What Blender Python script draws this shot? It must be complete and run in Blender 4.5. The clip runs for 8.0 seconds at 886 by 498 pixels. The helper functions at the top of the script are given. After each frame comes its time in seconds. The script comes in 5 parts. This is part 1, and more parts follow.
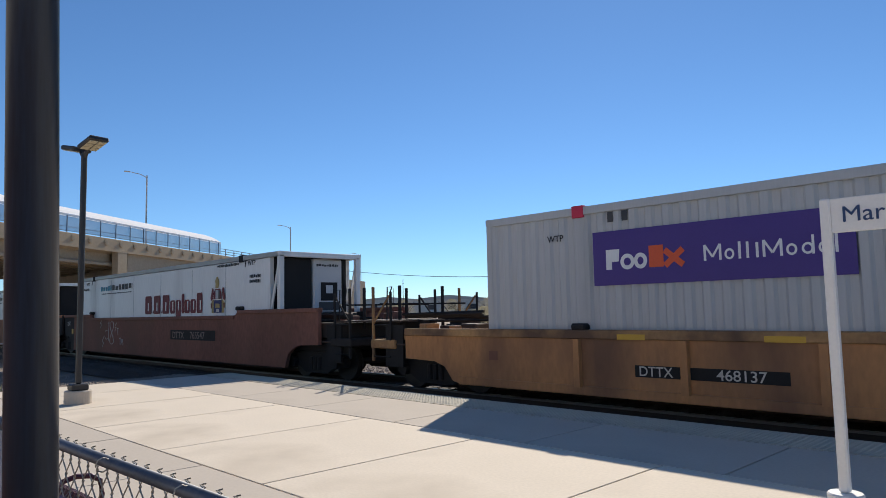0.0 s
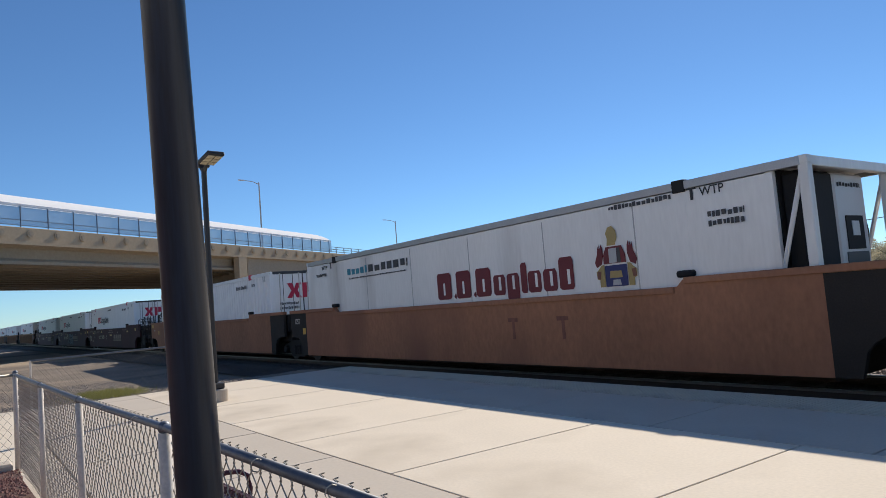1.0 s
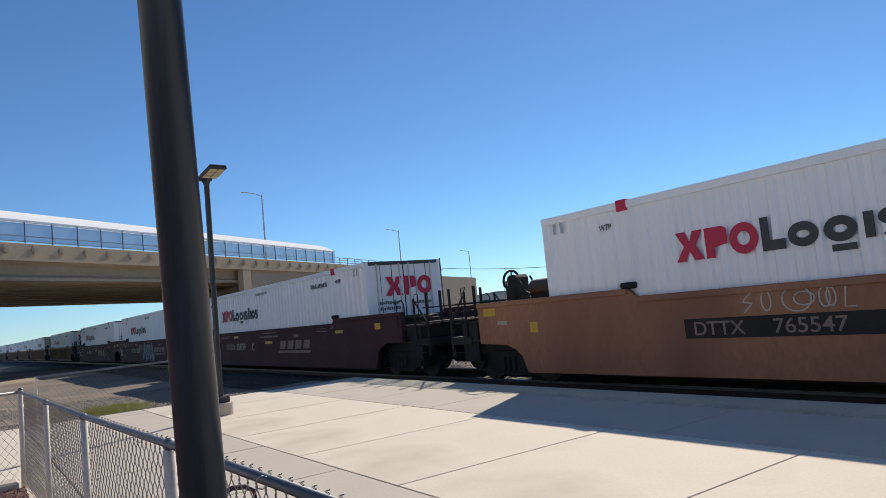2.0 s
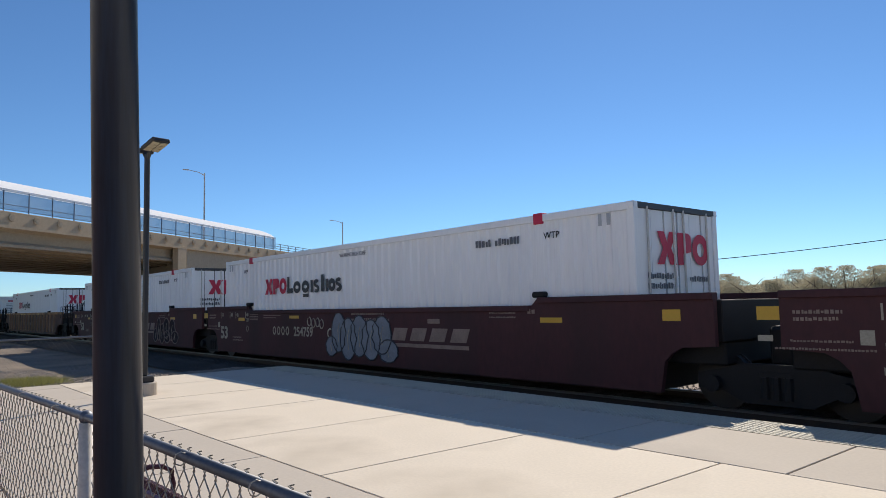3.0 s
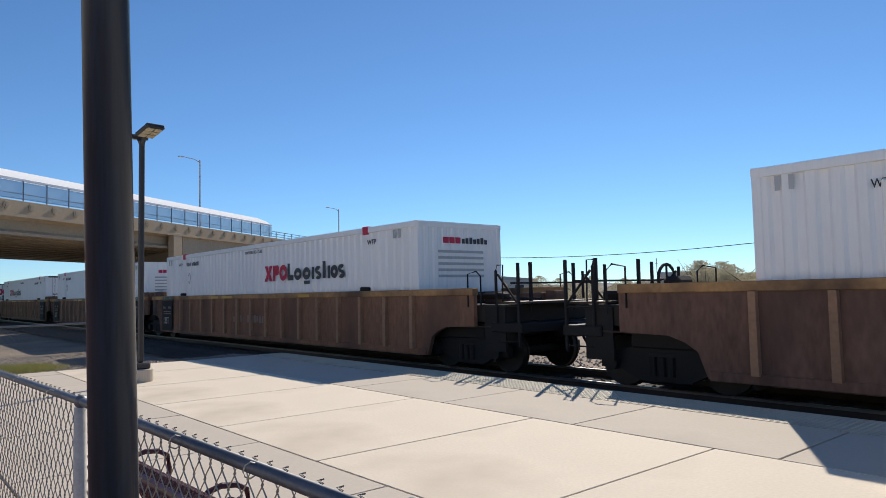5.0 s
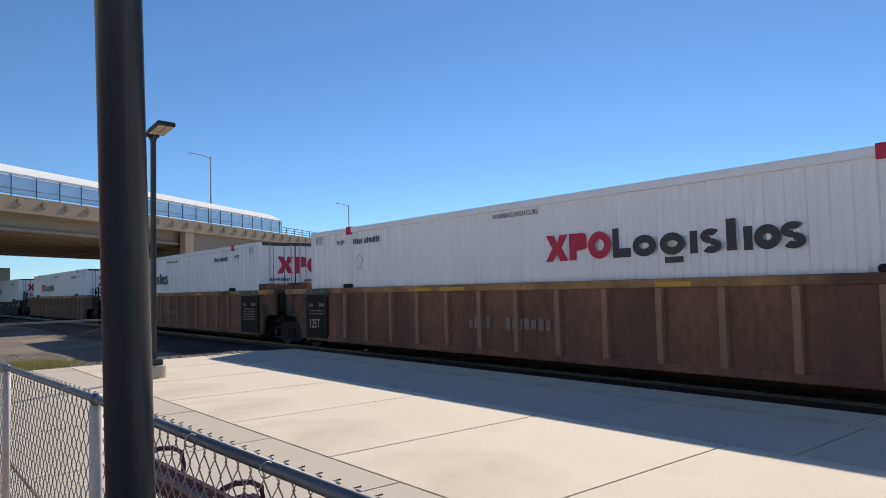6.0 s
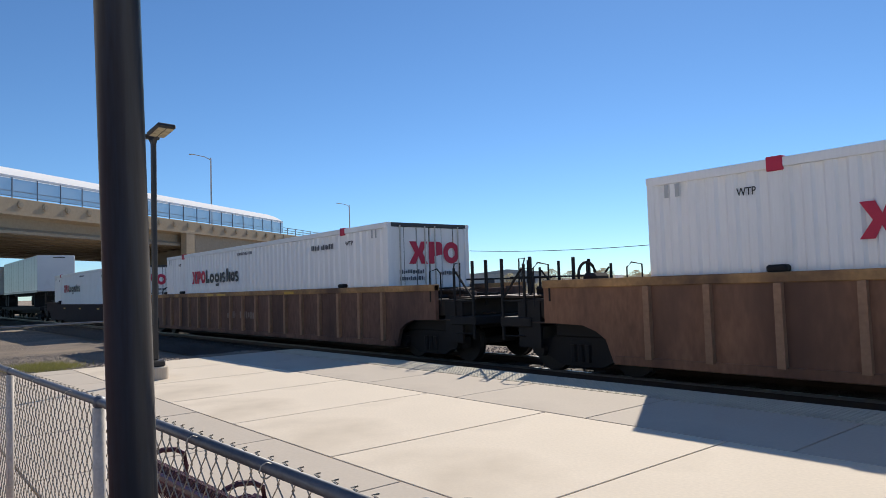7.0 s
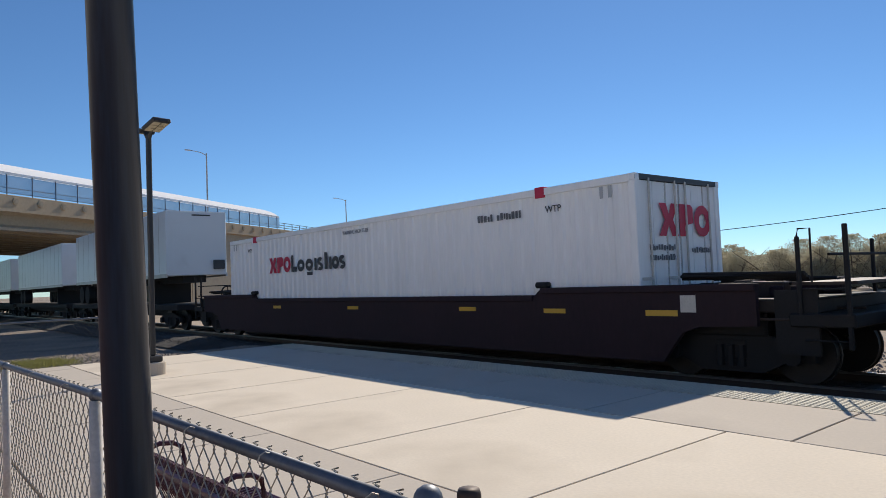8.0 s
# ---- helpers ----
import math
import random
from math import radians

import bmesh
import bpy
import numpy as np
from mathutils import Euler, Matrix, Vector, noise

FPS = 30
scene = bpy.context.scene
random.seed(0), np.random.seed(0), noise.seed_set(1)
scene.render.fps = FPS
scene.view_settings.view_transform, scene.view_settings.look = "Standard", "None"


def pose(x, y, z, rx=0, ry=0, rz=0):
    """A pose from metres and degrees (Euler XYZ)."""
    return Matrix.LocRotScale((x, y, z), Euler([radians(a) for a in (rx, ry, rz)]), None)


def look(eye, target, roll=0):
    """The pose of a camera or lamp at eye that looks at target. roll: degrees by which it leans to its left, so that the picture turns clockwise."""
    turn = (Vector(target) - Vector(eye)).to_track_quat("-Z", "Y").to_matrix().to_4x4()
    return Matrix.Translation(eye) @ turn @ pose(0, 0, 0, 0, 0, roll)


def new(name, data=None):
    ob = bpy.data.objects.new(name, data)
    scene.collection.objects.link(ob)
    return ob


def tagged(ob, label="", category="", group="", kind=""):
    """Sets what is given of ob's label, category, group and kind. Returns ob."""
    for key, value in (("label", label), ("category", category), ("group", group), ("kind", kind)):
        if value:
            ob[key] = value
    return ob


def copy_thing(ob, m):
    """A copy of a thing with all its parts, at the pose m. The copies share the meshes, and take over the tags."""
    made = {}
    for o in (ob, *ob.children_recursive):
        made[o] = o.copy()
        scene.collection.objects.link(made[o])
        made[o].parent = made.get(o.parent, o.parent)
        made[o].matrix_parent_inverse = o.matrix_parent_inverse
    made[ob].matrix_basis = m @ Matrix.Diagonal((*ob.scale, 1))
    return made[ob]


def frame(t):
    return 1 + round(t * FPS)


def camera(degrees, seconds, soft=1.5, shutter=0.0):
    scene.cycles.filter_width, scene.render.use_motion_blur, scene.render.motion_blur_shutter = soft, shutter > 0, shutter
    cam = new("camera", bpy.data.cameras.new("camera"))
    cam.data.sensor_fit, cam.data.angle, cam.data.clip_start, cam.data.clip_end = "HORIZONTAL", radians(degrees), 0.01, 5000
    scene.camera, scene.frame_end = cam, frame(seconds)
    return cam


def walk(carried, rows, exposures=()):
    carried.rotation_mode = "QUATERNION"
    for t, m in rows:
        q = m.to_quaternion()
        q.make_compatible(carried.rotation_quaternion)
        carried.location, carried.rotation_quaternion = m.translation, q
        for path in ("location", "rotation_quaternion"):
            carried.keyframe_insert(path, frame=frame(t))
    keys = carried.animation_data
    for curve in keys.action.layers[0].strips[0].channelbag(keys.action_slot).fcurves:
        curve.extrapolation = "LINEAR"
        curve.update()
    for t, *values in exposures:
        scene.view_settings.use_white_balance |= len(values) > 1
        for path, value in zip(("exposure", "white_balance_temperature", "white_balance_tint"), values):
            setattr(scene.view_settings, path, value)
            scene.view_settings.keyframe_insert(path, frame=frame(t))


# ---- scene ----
cam = camera(65.79, 8.0, soft=0.85)
PATH = [
    (0.0, pose(-0.011, 0.046, 1.395, 95.094, 1.175, 45.801)),
    (0.2, pose(-0.001, 0.044, 1.391, 95.009, 1.259, 45.142)),
    (0.4, pose(0.006, 0.037, 1.387, 94.817, 1.374, 45.088)),
    (0.5, pose(0.023, 0.048, 1.385, 95.133, 1.602, 46.132)),
    (0.6, pose(0.020, 0.033, 1.393, 95.149, 2.040, 47.280)),
    (0.8, pose(0.025, 0.021, 1.406, 94.966, 3.071, 50.973)),
    (1.0, pose(-0.012, 0.005, 1.426, 94.377, 4.529, 54.817)),
    (1.2, pose(-0.023, -0.003, 1.431, 94.088, 5.509, 57.879)),
    (1.4, pose(-0.062, 0.004, 1.431, 94.124, 6.073, 59.795)),
    (1.5, pose(-0.081, 0.008, 1.435, 94.195, 6.001, 59.703)),
    (1.6, pose(-0.044, 0.004, 1.441, 94.392, 5.840, 59.135)),
    (1.8, pose(-0.023, 0.008, 1.439, 94.982, 5.733, 57.065)),
    (2.0, pose(-0.017, 0.012, 1.435, 95.140, 5.510, 55.192)),
    (2.2, pose(-0.013, 0.008, 1.432, 94.808, 5.021, 53.774)),
    (3.3, pose(0.019, 0.003, 1.417, 94.550, 0.558, 49.350)),
    (3.5, pose(0.021, 0.006, 1.424, 94.370, 0.763, 48.980)),
    (4.0, pose(0.018, 0.009, 1.422, 94.431, 1.166, 49.602)),
    (4.2, pose(0.017, 0.009, 1.420, 94.032, 1.219, 49.833)),
    (5.3, pose(0.011, 0.006, 1.408, 93.449, 1.185, 49.796)),
    (5.5, pose(0.011, 0.002, 1.417, 93.323, 1.254, 50.144)),
    (6.0, pose(-0.006, 0.007, 1.416, 93.218, 1.395, 50.574)),
    (6.5, pose(0.027, -0.000, 1.422, 93.173, 1.685, 50.745)),
    (7.0, pose(0.027, -0.001, 1.425, 93.123, 1.884, 50.685)),
    (7.5, pose(0.006, 0.015, 1.423, 93.118, 2.193, 50.204)),
    (8.0, pose(0.006, 0.008, 1.408, 92.639, 2.271, 50.442)),
]
walk(cam, PATH, exposures=[(0.0, 0.02), (5.0, 0.05), (7.5, 0.06), (8.0, -0.08)])

# ---- light ----
SUN = Vector((-2.20, 3.69, 2.935))
world = bpy.data.worlds.new("sky")
scene.world = world
world.use_nodes = True
wn = world.node_tree.nodes
sky = wn.new("ShaderNodeTexSky")
sky.sky_type = "NISHITA"
sky.sun_disc = False
sky.sun_elevation = math.atan2(SUN.z, math.hypot(SUN.x, SUN.y))
sky.sun_rotation = math.atan2(SUN.x, SUN.y)
sky.altitude = 360.0
sky.air_density, sky.dust_density, sky.ozone_density = 0.85, 0.03, 5.0
bg = wn["Background"]
bg.inputs["Strength"].default_value = 0.100
tint = wn.new("ShaderNodeVectorMath")
tint.operation = "MULTIPLY"
tint.inputs[1].default_value = (0.80, 1.0, 1.12)
world.node_tree.links.new(sky.outputs["Color"], tint.inputs[0])
world.node_tree.links.new(tint.outputs[0], bg.inputs["Color"])
sun = new("sun", bpy.data.lights.new("sun", "SUN"))
sun.data.energy, sun.data.angle, sun.data.color = 4.9, radians(0.53), (1.0, 0.905, 0.77)
sun.matrix_world = look(SUN * 20, (0, 0, 0))


# ---- materials ----
def mat(name, col, rough=0.6, metal=0.0, var=0.15, scale=2.0, fine=45.0, bump=0.15, stretch=(1, 1, 1), stain=None, stain_at=0.6,
        island=0.0, obj=0.0, distance=0.004):
    m = bpy.data.materials.new(name)
    m.use_nodes = True
    n, l = m.node_tree.nodes, m.node_tree.links
    b = n["Principled BSDF"]
    b.inputs["Roughness"].default_value, b.inputs["Metallic"].default_value = rough, metal
    tc = n.new("ShaderNodeTexCoord")
    mp = n.new("ShaderNodeMapping")
    mp.inputs["Scale"].default_value = stretch
    l.new(tc.outputs["Object"], mp.inputs["Vector"])
    big, small = n.new("ShaderNodeTexNoise"), n.new("ShaderNodeTexNoise")
    for node, s, d in ((big, scale, 6.0), (small, fine, 4.0)):
        node.inputs["Scale"].default_value, node.inputs["Detail"].default_value = s, d
        l.new(mp.outputs["Vector"], node.inputs["Vector"])
    add = n.new("ShaderNodeMath")
    add.operation = "ADD"
    l.new(big.outputs["Fac"], add.inputs[0])
    l.new(small.outputs["Fac"], add.inputs[1])
    last = add.outputs[0]
    if island or obj:
        src = n.new("ShaderNodeNewGeometry").outputs["Random Per Island"] if island else n.new("ShaderNodeObjectInfo").outputs["Random"]
        ma = n.new("ShaderNodeMath")
        ma.operation = "MULTIPLY_ADD"
        l.new(src, ma.inputs[0])
        ma.inputs[1].default_value = island or obj
        l.new(last, ma.inputs[2])
        last = ma.outputs[0]
    ramp = n.new("ShaderNodeMapRange")
    ramp.inputs["From Min"].default_value, ramp.inputs["From Max"].default_value = 0.65, 1.35 + (island or obj)
    ramp.inputs["To Min"].default_value, ramp.inputs["To Max"].default_value = 1 - var, 1 + var
    l.new(last, ramp.inputs["Value"])
    mul = n.new("ShaderNodeVectorMath")
    mul.operation = "SCALE"
    mul.inputs[0].default_value = col
    l.new(ramp.outputs[0], mul.inputs["Scale"])
    out = mul.outputs[0]
    if stain:
        sn = n.new("ShaderNodeTexNoise")
        sn.inputs["Scale"].default_value, sn.inputs["Detail"].default_value = scale * 0.7, 8.0
        l.new(mp.outputs["Vector"], sn.inputs["Vector"])
        sr = n.new("ShaderNodeMapRange")
        sr.inputs["From Min"].default_value, sr.inputs["From Max"].default_value = stain_at - 0.06, stain_at + 0.12
        l.new(sn.outputs["Fac"], sr.inputs["Value"])
        mx = n.new("ShaderNodeMix")
        mx.data_type = "RGBA"
        mx.inputs[7].default_value = (*stain, 1)
        l.new(sr.outputs[0], mx.inputs[0])
        l.new(out, mx.inputs[6])
        out = mx.outputs[2]
    l.new(out, b.inputs["Base Color"])
    if bump:
        bp = n.new("ShaderNodeBump")
        bp.inputs["Strength"].default_value, bp.inputs["Distance"].default_value = bump, distance
        l.new(small.outputs["Fac"], bp.inputs["Height"])
        l.new(bp.outputs["Normal"], b.inputs["Normal"])
    return m


M_CONC = mat("platform_concrete", (0.715, 0.625, 0.50), 0.85, var=0.11, scale=0.7, fine=34, bump=0.25, stain=(0.56, 0.48, 0.375), stain_at=0.58, obj=0.3)
M_CONC2 = mat("walk_concrete", (0.53, 0.465, 0.385), 0.88, var=0.08, scale=0.6, fine=30, bump=0.2, stain=(0.44, 0.385, 0.32), stain_at=0.62, obj=0.2)
M_JOINT = mat("joint_filler", (0.085, 0.07, 0.058), 0.9, var=0.2)
# Edge face darkened for soot and for the shade beside the train.
M_EDGE = mat("sooty_shaded_edge_concrete", (0.07, 0.062, 0.055), 0.9, var=0.3, scale=1.5)
M_TACT = mat("tactile_strip", (0.50, 0.46, 0.36), 0.75, var=0.1, scale=1.2, stain=(0.33, 0.30, 0.25), obj=0.2)
M_DIRT = mat("desert_ground", (0.35, 0.275, 0.20), 0.95, var=0.25, scale=0.08, fine=9, bump=0.7, stain=(0.13, 0.105, 0.085), stain_at=0.52, distance=0.03)
M_GRAVEL = mat("gravel", (0.20, 0.16, 0.125), 0.95, var=0.45, scale=0.4, fine=22, bump=1.0, distance=0.03, stain=(0.31, 0.245, 0.18), stain_at=0.6)
# Ballast, its oily stones and the sleepers carry the train's shade in their colour.
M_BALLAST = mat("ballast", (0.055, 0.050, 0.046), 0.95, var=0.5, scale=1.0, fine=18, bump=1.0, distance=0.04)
M_STONE = mat("ballast_stone", (0.24, 0.21, 0.185), 0.9, var=0.25, island=0.5)
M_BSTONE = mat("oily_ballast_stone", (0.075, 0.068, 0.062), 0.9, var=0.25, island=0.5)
M_RAIL = mat("rail_steel", (0.07, 0.048, 0.038), 0.6, 0.4, var=0.2)
M_RAILTOP = mat("polished_rail", (0.22, 0.21, 0.20), 0.38, 0.9, var=0.05, bump=0.02)
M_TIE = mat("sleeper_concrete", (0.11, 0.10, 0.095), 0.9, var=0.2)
M_MULCH = mat("bark_mulch", (0.14, 0.075, 0.06), 0.95, var=0.4, fine=30, bump=1.0, distance=0.02)
M_CHIP = mat("mulch_chip", (0.23, 0.115, 0.095), 0.95, var=0.3, island=0.7)
M_WHITE = mat("white_container_paint", (0.93, 0.915, 0.89), 0.45, var=0.04, scale=1.2, fine=20, bump=0.04, stretch=(1.6, 1.6, 0.12), stain=(0.80, 0.77, 0.73), stain_at=0.68)
M_GREY = mat("grey_container_paint", (0.47, 0.48, 0.48), 0.45, var=0.07, scale=1.2, fine=20, bump=0.04, stretch=(1.6, 1.6, 0.12), stain=(0.36, 0.36, 0.36), stain_at=0.64)
M_REEFER = mat("reefer_white_panel", (0.85, 0.84, 0.81), 0.35, var=0.06, scale=0.8, fine=15, bump=0.03, stretch=(1.2, 1.2, 0.2), stain=(0.50, 0.47, 0.43), stain_at=0.62)
M_ALU = mat("aluminium_rail", (0.45, 0.45, 0.45), 0.4, 0.7, var=0.1)
M_BROWN = mat("weathered_brown_paint", (0.225, 0.094, 0.063), 0.75, var=0.3, scale=0.6, fine=14, bump=0.15, stretch=(1, 1, 0.5), stain=(0.185, 0.088, 0.055), stain_at=0.55, obj=0.1)
M_TANB = mat("sun_faded_brown_paint", (0.36, 0.165, 0.088), 0.75, var=0.24, scale=0.6, fine=14, bump=0.15, stretch=(1, 1, 0.5), stain=(0.27, 0.12, 0.07), stain_at=0.57, obj=0.1)
M_SOOTB = mat("sooty_rust_brown_paint", (0.15, 0.078, 0.045), 0.8, var=0.5, scale=2.2, fine=18, bump=0.2, stain=(0.045, 0.03, 0.024), stain_at=0.5)
M_DARKB = mat("grimy_dark_brown_paint", (0.180, 0.098, 0.068), 0.8, var=0.36, scale=0.9, fine=14, bump=0.15, stretch=(1, 1, 0.35), stain=(0.08, 0.046, 0.036), stain_at=0.55)
# Paler than the panels: the highlights the ribs catch are in this paint.
M_RIB = mat("dust_edged_rib_paint", (0.36, 0.21, 0.125), 0.8, var=0.25, scale=1.5, fine=14, obj=0.2)
M_BROWN2 = mat("dusty_brown_paint", (0.255, 0.130, 0.075), 0.8, var=0.34, scale=0.9, fine=14, bump=0.15, stretch=(1, 1, 0.35), stain=(0.135, 0.072, 0.048), stain_at=0.54, obj=0.15)
M_YELL = mat("faded_yellow_paint", (0.48, 0.27, 0.11), 0.75, var=0.25, scale=1.0, fine=14, bump=0.12, stain=(0.13, 0.072, 0.042), stain_at=0.50)
M_YEL2 = mat("tan_yellow_paint", (0.50, 0.24, 0.095), 0.72, var=0.2, scale=0.8, fine=14, bump=0.12, stretch=(1, 1, 0.4), stain=(0.20, 0.10, 0.055), stain_at=0.53)
M_MAROON = mat("maroon_paint", (0.062, 0.017, 0.020), 0.72, var=0.2, scale=0.8, fine=14, bump=0.1, stretch=(1, 1, 0.4), stain=(0.042, 0.016, 0.017), stain_at=0.56)
M_DMAROON = mat("sooty_maroon_paint", (0.024, 0.009, 0.013), 0.8, var=0.25, scale=0.8, fine=14, bump=0.1, stretch=(1, 1, 0.4))
M_BLACK = mat("grimy_black_steel", (0.009, 0.008, 0.008), 0.75, var=0.4, bump=0.2)
M_SOOT = mat("sooty_end_steel", (0.021, 0.016, 0.013), 0.75, var=0.4, bump=0.2)
M_WHEEL = mat("wheel_steel", (0.030, 0.027, 0.025), 0.5, 0.4, var=0.3)
M_REFL = mat("reflective_yellow", (0.62, 0.36, 0.03), 0.4, var=0.05)
M_MARKW = mat("white_lettering", (0.58, 0.55, 0.49), 0.6, var=0.12)
M_MARKD = mat("black_lettering", (0.03, 0.03, 0.032), 0.6, var=0.1)
M_RED = mat("logo_red", (0.55, 0.02, 0.065), 0.5, var=0.06)
M_CHAR = mat("logo_charcoal", (0.045, 0.047, 0.052), 0.5, var=0.06)
M_PURP = mat("banner_purple", (0.055, 0.028, 0.22), 0.5, var=0.05)
M_ORNG = mat("logo_orange", (0.72, 0.10, 0.03), 0.5, var=0.05)
M_MARN = mat("lettering_maroon", (0.16, 0.018, 0.026), 0.55, var=0.12)
M_FAINT = mat("faded_lettering", (0.27, 0.20, 0.165), 0.75, var=0.25, scale=4)
M_GOLD = mat("crest_gold", (0.42, 0.31, 0.12), 0.55, var=0.1)
M_BLUE = mat("crest_blue", (0.025, 0.035, 0.14), 0.55, var=0.1)
M_TEXTG = mat("worn_grey_lettering", (0.15, 0.15, 0.155), 0.6, var=0.25, scale=5)
M_CREAM = mat("dull_cream_lettering", (0.40, 0.36, 0.28), 0.65, var=0.2, scale=4)
M_TEAL = mat("logo_teal", (0.04, 0.26, 0.34), 0.5, var=0.05)
M_GRAF = mat("graffiti_grey_fill", (0.20, 0.23, 0.27), 0.6, var=0.25, scale=3)
M_BRIGHT = mat("bright_white_lettering", (0.78, 0.78, 0.77), 0.5, var=0.05)
M_POLE = mat("bronze_pole_paint", (0.016, 0.033, 0.060), 0.32, 0.0, var=0.45, scale=9, fine=80, bump=0.08, stretch=(1.5, 1.5, 0.10), stain=(0.034, 0.043, 0.055), stain_at=0.56)
M_LPOLE = mat("dark_lamp_paint", (0.032, 0.031, 0.031), 0.5, var=0.2, scale=3, fine=60, bump=0.05)
M_GALV = mat("galvanised_steel", (0.62, 0.575, 0.52), 0.65, 0.0, var=0.18, scale=6, fine=70, bump=0.06)
# Darker copy of the galvanised steel; the rail's shaded side is in its colour.
M_TUBE = mat("shaded_rail_tube", (0.15, 0.165, 0.19), 0.5, 0.5, var=0.18, scale=6, fine=70, bump=0.06)
M_WIRE = mat("galvanised_wire", (0.40, 0.365, 0.31), 0.5, 0.4, var=0.2)
M_BENCH = mat("burgundy_coating", (0.080, 0.018, 0.028), 0.35, var=0.15)
M_SIGN = mat("white_sign_paint", (0.78, 0.78, 0.76), 0.45, var=0.04)
M_NAVY = mat("sign_lettering", (0.02, 0.055, 0.15), 0.5, var=0.05)
M_BRIDGE = mat("beige_bridge_concrete", (0.46, 0.36, 0.245), 0.85, var=0.1, scale=0.15, fine=4, bump=0.1, stain=(0.37, 0.29, 0.20), stain_at=0.62)
M_BRIDGED = mat("bridge_girder_concrete", (0.40, 0.33, 0.24), 0.88, var=0.12, scale=0.15, fine=4, bump=0.1)
M_STEELD = mat("grey_steel_post", (0.20, 0.24, 0.30), 0.5, 0.3, var=0.1)
M_LAMP = mat("lamp_lens", (0.55, 0.48, 0.33), 0.3, var=0.1, bump=0)
M_TWIG = mat("twig_bark", (0.11, 0.085, 0.065), 0.95, var=0.2)
M_STUC = mat("pale_stucco", (0.62, 0.58, 0.52), 0.9, var=0.08)
M_ROOF = mat("grey_roof", (0.47, 0.45, 0.42), 0.85, var=0.1)
M_HILL = mat("far_hill", (0.30, 0.28, 0.30), 1.0, var=0.15, scale=0.02, bump=0)
M_TRAIL = mat("white_trailer_skin", (0.70, 0.72, 0.74), 0.3, 0.0, var=0.05, scale=0.9, stain=(0.56, 0.57, 0.58), stain_at=0.66)
M_FRIG = mat("cooling_unit_white", (0.6, 0.6, 0.6), 0.35, var=0.06)
M_DGREEN = mat("green_container_paint", (0.03, 0.10, 0.075), 0.5, var=0.1)


def glass_mat(name, tint, rough=0.05, alpha=0.45):
    m = bpy.data.materials.new(name)
    m.use_nodes = True
    n, l = m.node_tree.nodes, m.node_tree.links
    b = n["Principled BSDF"]
    b.inputs["Base Color"].default_value = (*tint, 1)
    b.inputs["Roughness"].default_value = rough
    b.inputs["Alpha"].default_value = alpha
    nz = n.new("ShaderNodeTexNoise")
    nz.inputs["Scale"].default_value = 0.6
    mr = n.new("ShaderNodeMapRange")
    mr.inputs["To Min"].default_value, mr.inputs["To Max"].default_value = alpha - 0.06, alpha + 0.06
    l.new(nz.outputs["Fac"], mr.inputs["Value"])
    l.new(mr.outputs[0], b.inputs["Alpha"])
    return m


def translucent_mat(name, col, through_share=0.55):
    m = bpy.data.materials.new(name)
    m.use_nodes = True
    n, l = m.node_tree.nodes, m.node_tree.links
    n.remove(n["Principled BSDF"])
    nz = n.new("ShaderNodeTexNoise")
    nz.inputs["Scale"].default_value = 0.7
    mr = n.new("ShaderNodeMapRange")
    mr.inputs["To Min"].default_value, mr.inputs["To Max"].default_value = 0.93, 1.0
    sc = n.new("ShaderNodeVectorMath")
    sc.operation = "SCALE"
    sc.inputs[0].default_value = col
    l.new(nz.outputs["Fac"], mr.inputs["Value"])
    l.new(mr.outputs[0], sc.inputs["Scale"])
    d, t, x = n.new("ShaderNodeBsdfDiffuse"), n.new("ShaderNodeBsdfTranslucent"), n.new("ShaderNodeMixShader")
    x.inputs[0].default_value = through_share
    l.new(sc.outputs[0], d.inputs["Color"])
    l.new(sc.outputs[0], t.inputs["Color"])
    l.new(d.outputs[0], x.inputs[1])
    l.new(t.outputs[0], x.inputs[2])
    l.new(x.outputs[0], n["Material Output"].inputs["Surface"])
    return m


M_BRUSH = translucent_mat("dry_brush_leaf", (0.47, 0.43, 0.31))
M_GREEN = translucent_mat("yellow_green_weed", (0.25, 0.25, 0.09))
M_CAPW = translucent_mat("white_translucent_cap", (0.95, 0.955, 0.96), 0.12)
M_MESHGL = glass_mat("translucent_screen", (0.40, 0.52, 0.66), 0.3, 0.45)


# ---- mesh helpers ----
def box(bm, x0, x1, y0, y1, z0, z1, m=None):
    vs = [bm.verts.new(Vector(c) if m is None else m @ Vector(c)) for c in
          ((x0, y0, z0), (x1, y0, z0), (x1, y1, z0), (x0, y1, z0), (x0, y0, z1), (x1, y0, z1), (x1, y1, z1), (x0, y1, z1))]
    for f in ((3, 2, 1, 0), (4, 5, 6, 7), (0, 1, 5, 4), (1, 2, 6, 5), (2, 3, 7, 6), (3, 0, 4, 7)):
        bm.faces.new([vs[i] for i in f])
    return bm


def prism(bm, outline, y0, y1, m=None):
    """A slab with the outline (x, z), from y0 to y1."""
    a = [bm.verts.new(Vector((x, y0, z)) if m is None else m @ Vector((x, y0, z))) for x, z in outline]
    b = [bm.verts.new(Vector((x, y1, z)) if m is None else m @ Vector((x, y1, z))) for x, z in outline]
    k = len(a)
    bm.faces.new(a)
    bm.faces.new(b[::-1])
    for i in range(k):
        bm.faces.new((a[i], b[i], b[(i + 1) % k], a[(i + 1) % k]))
    return bm


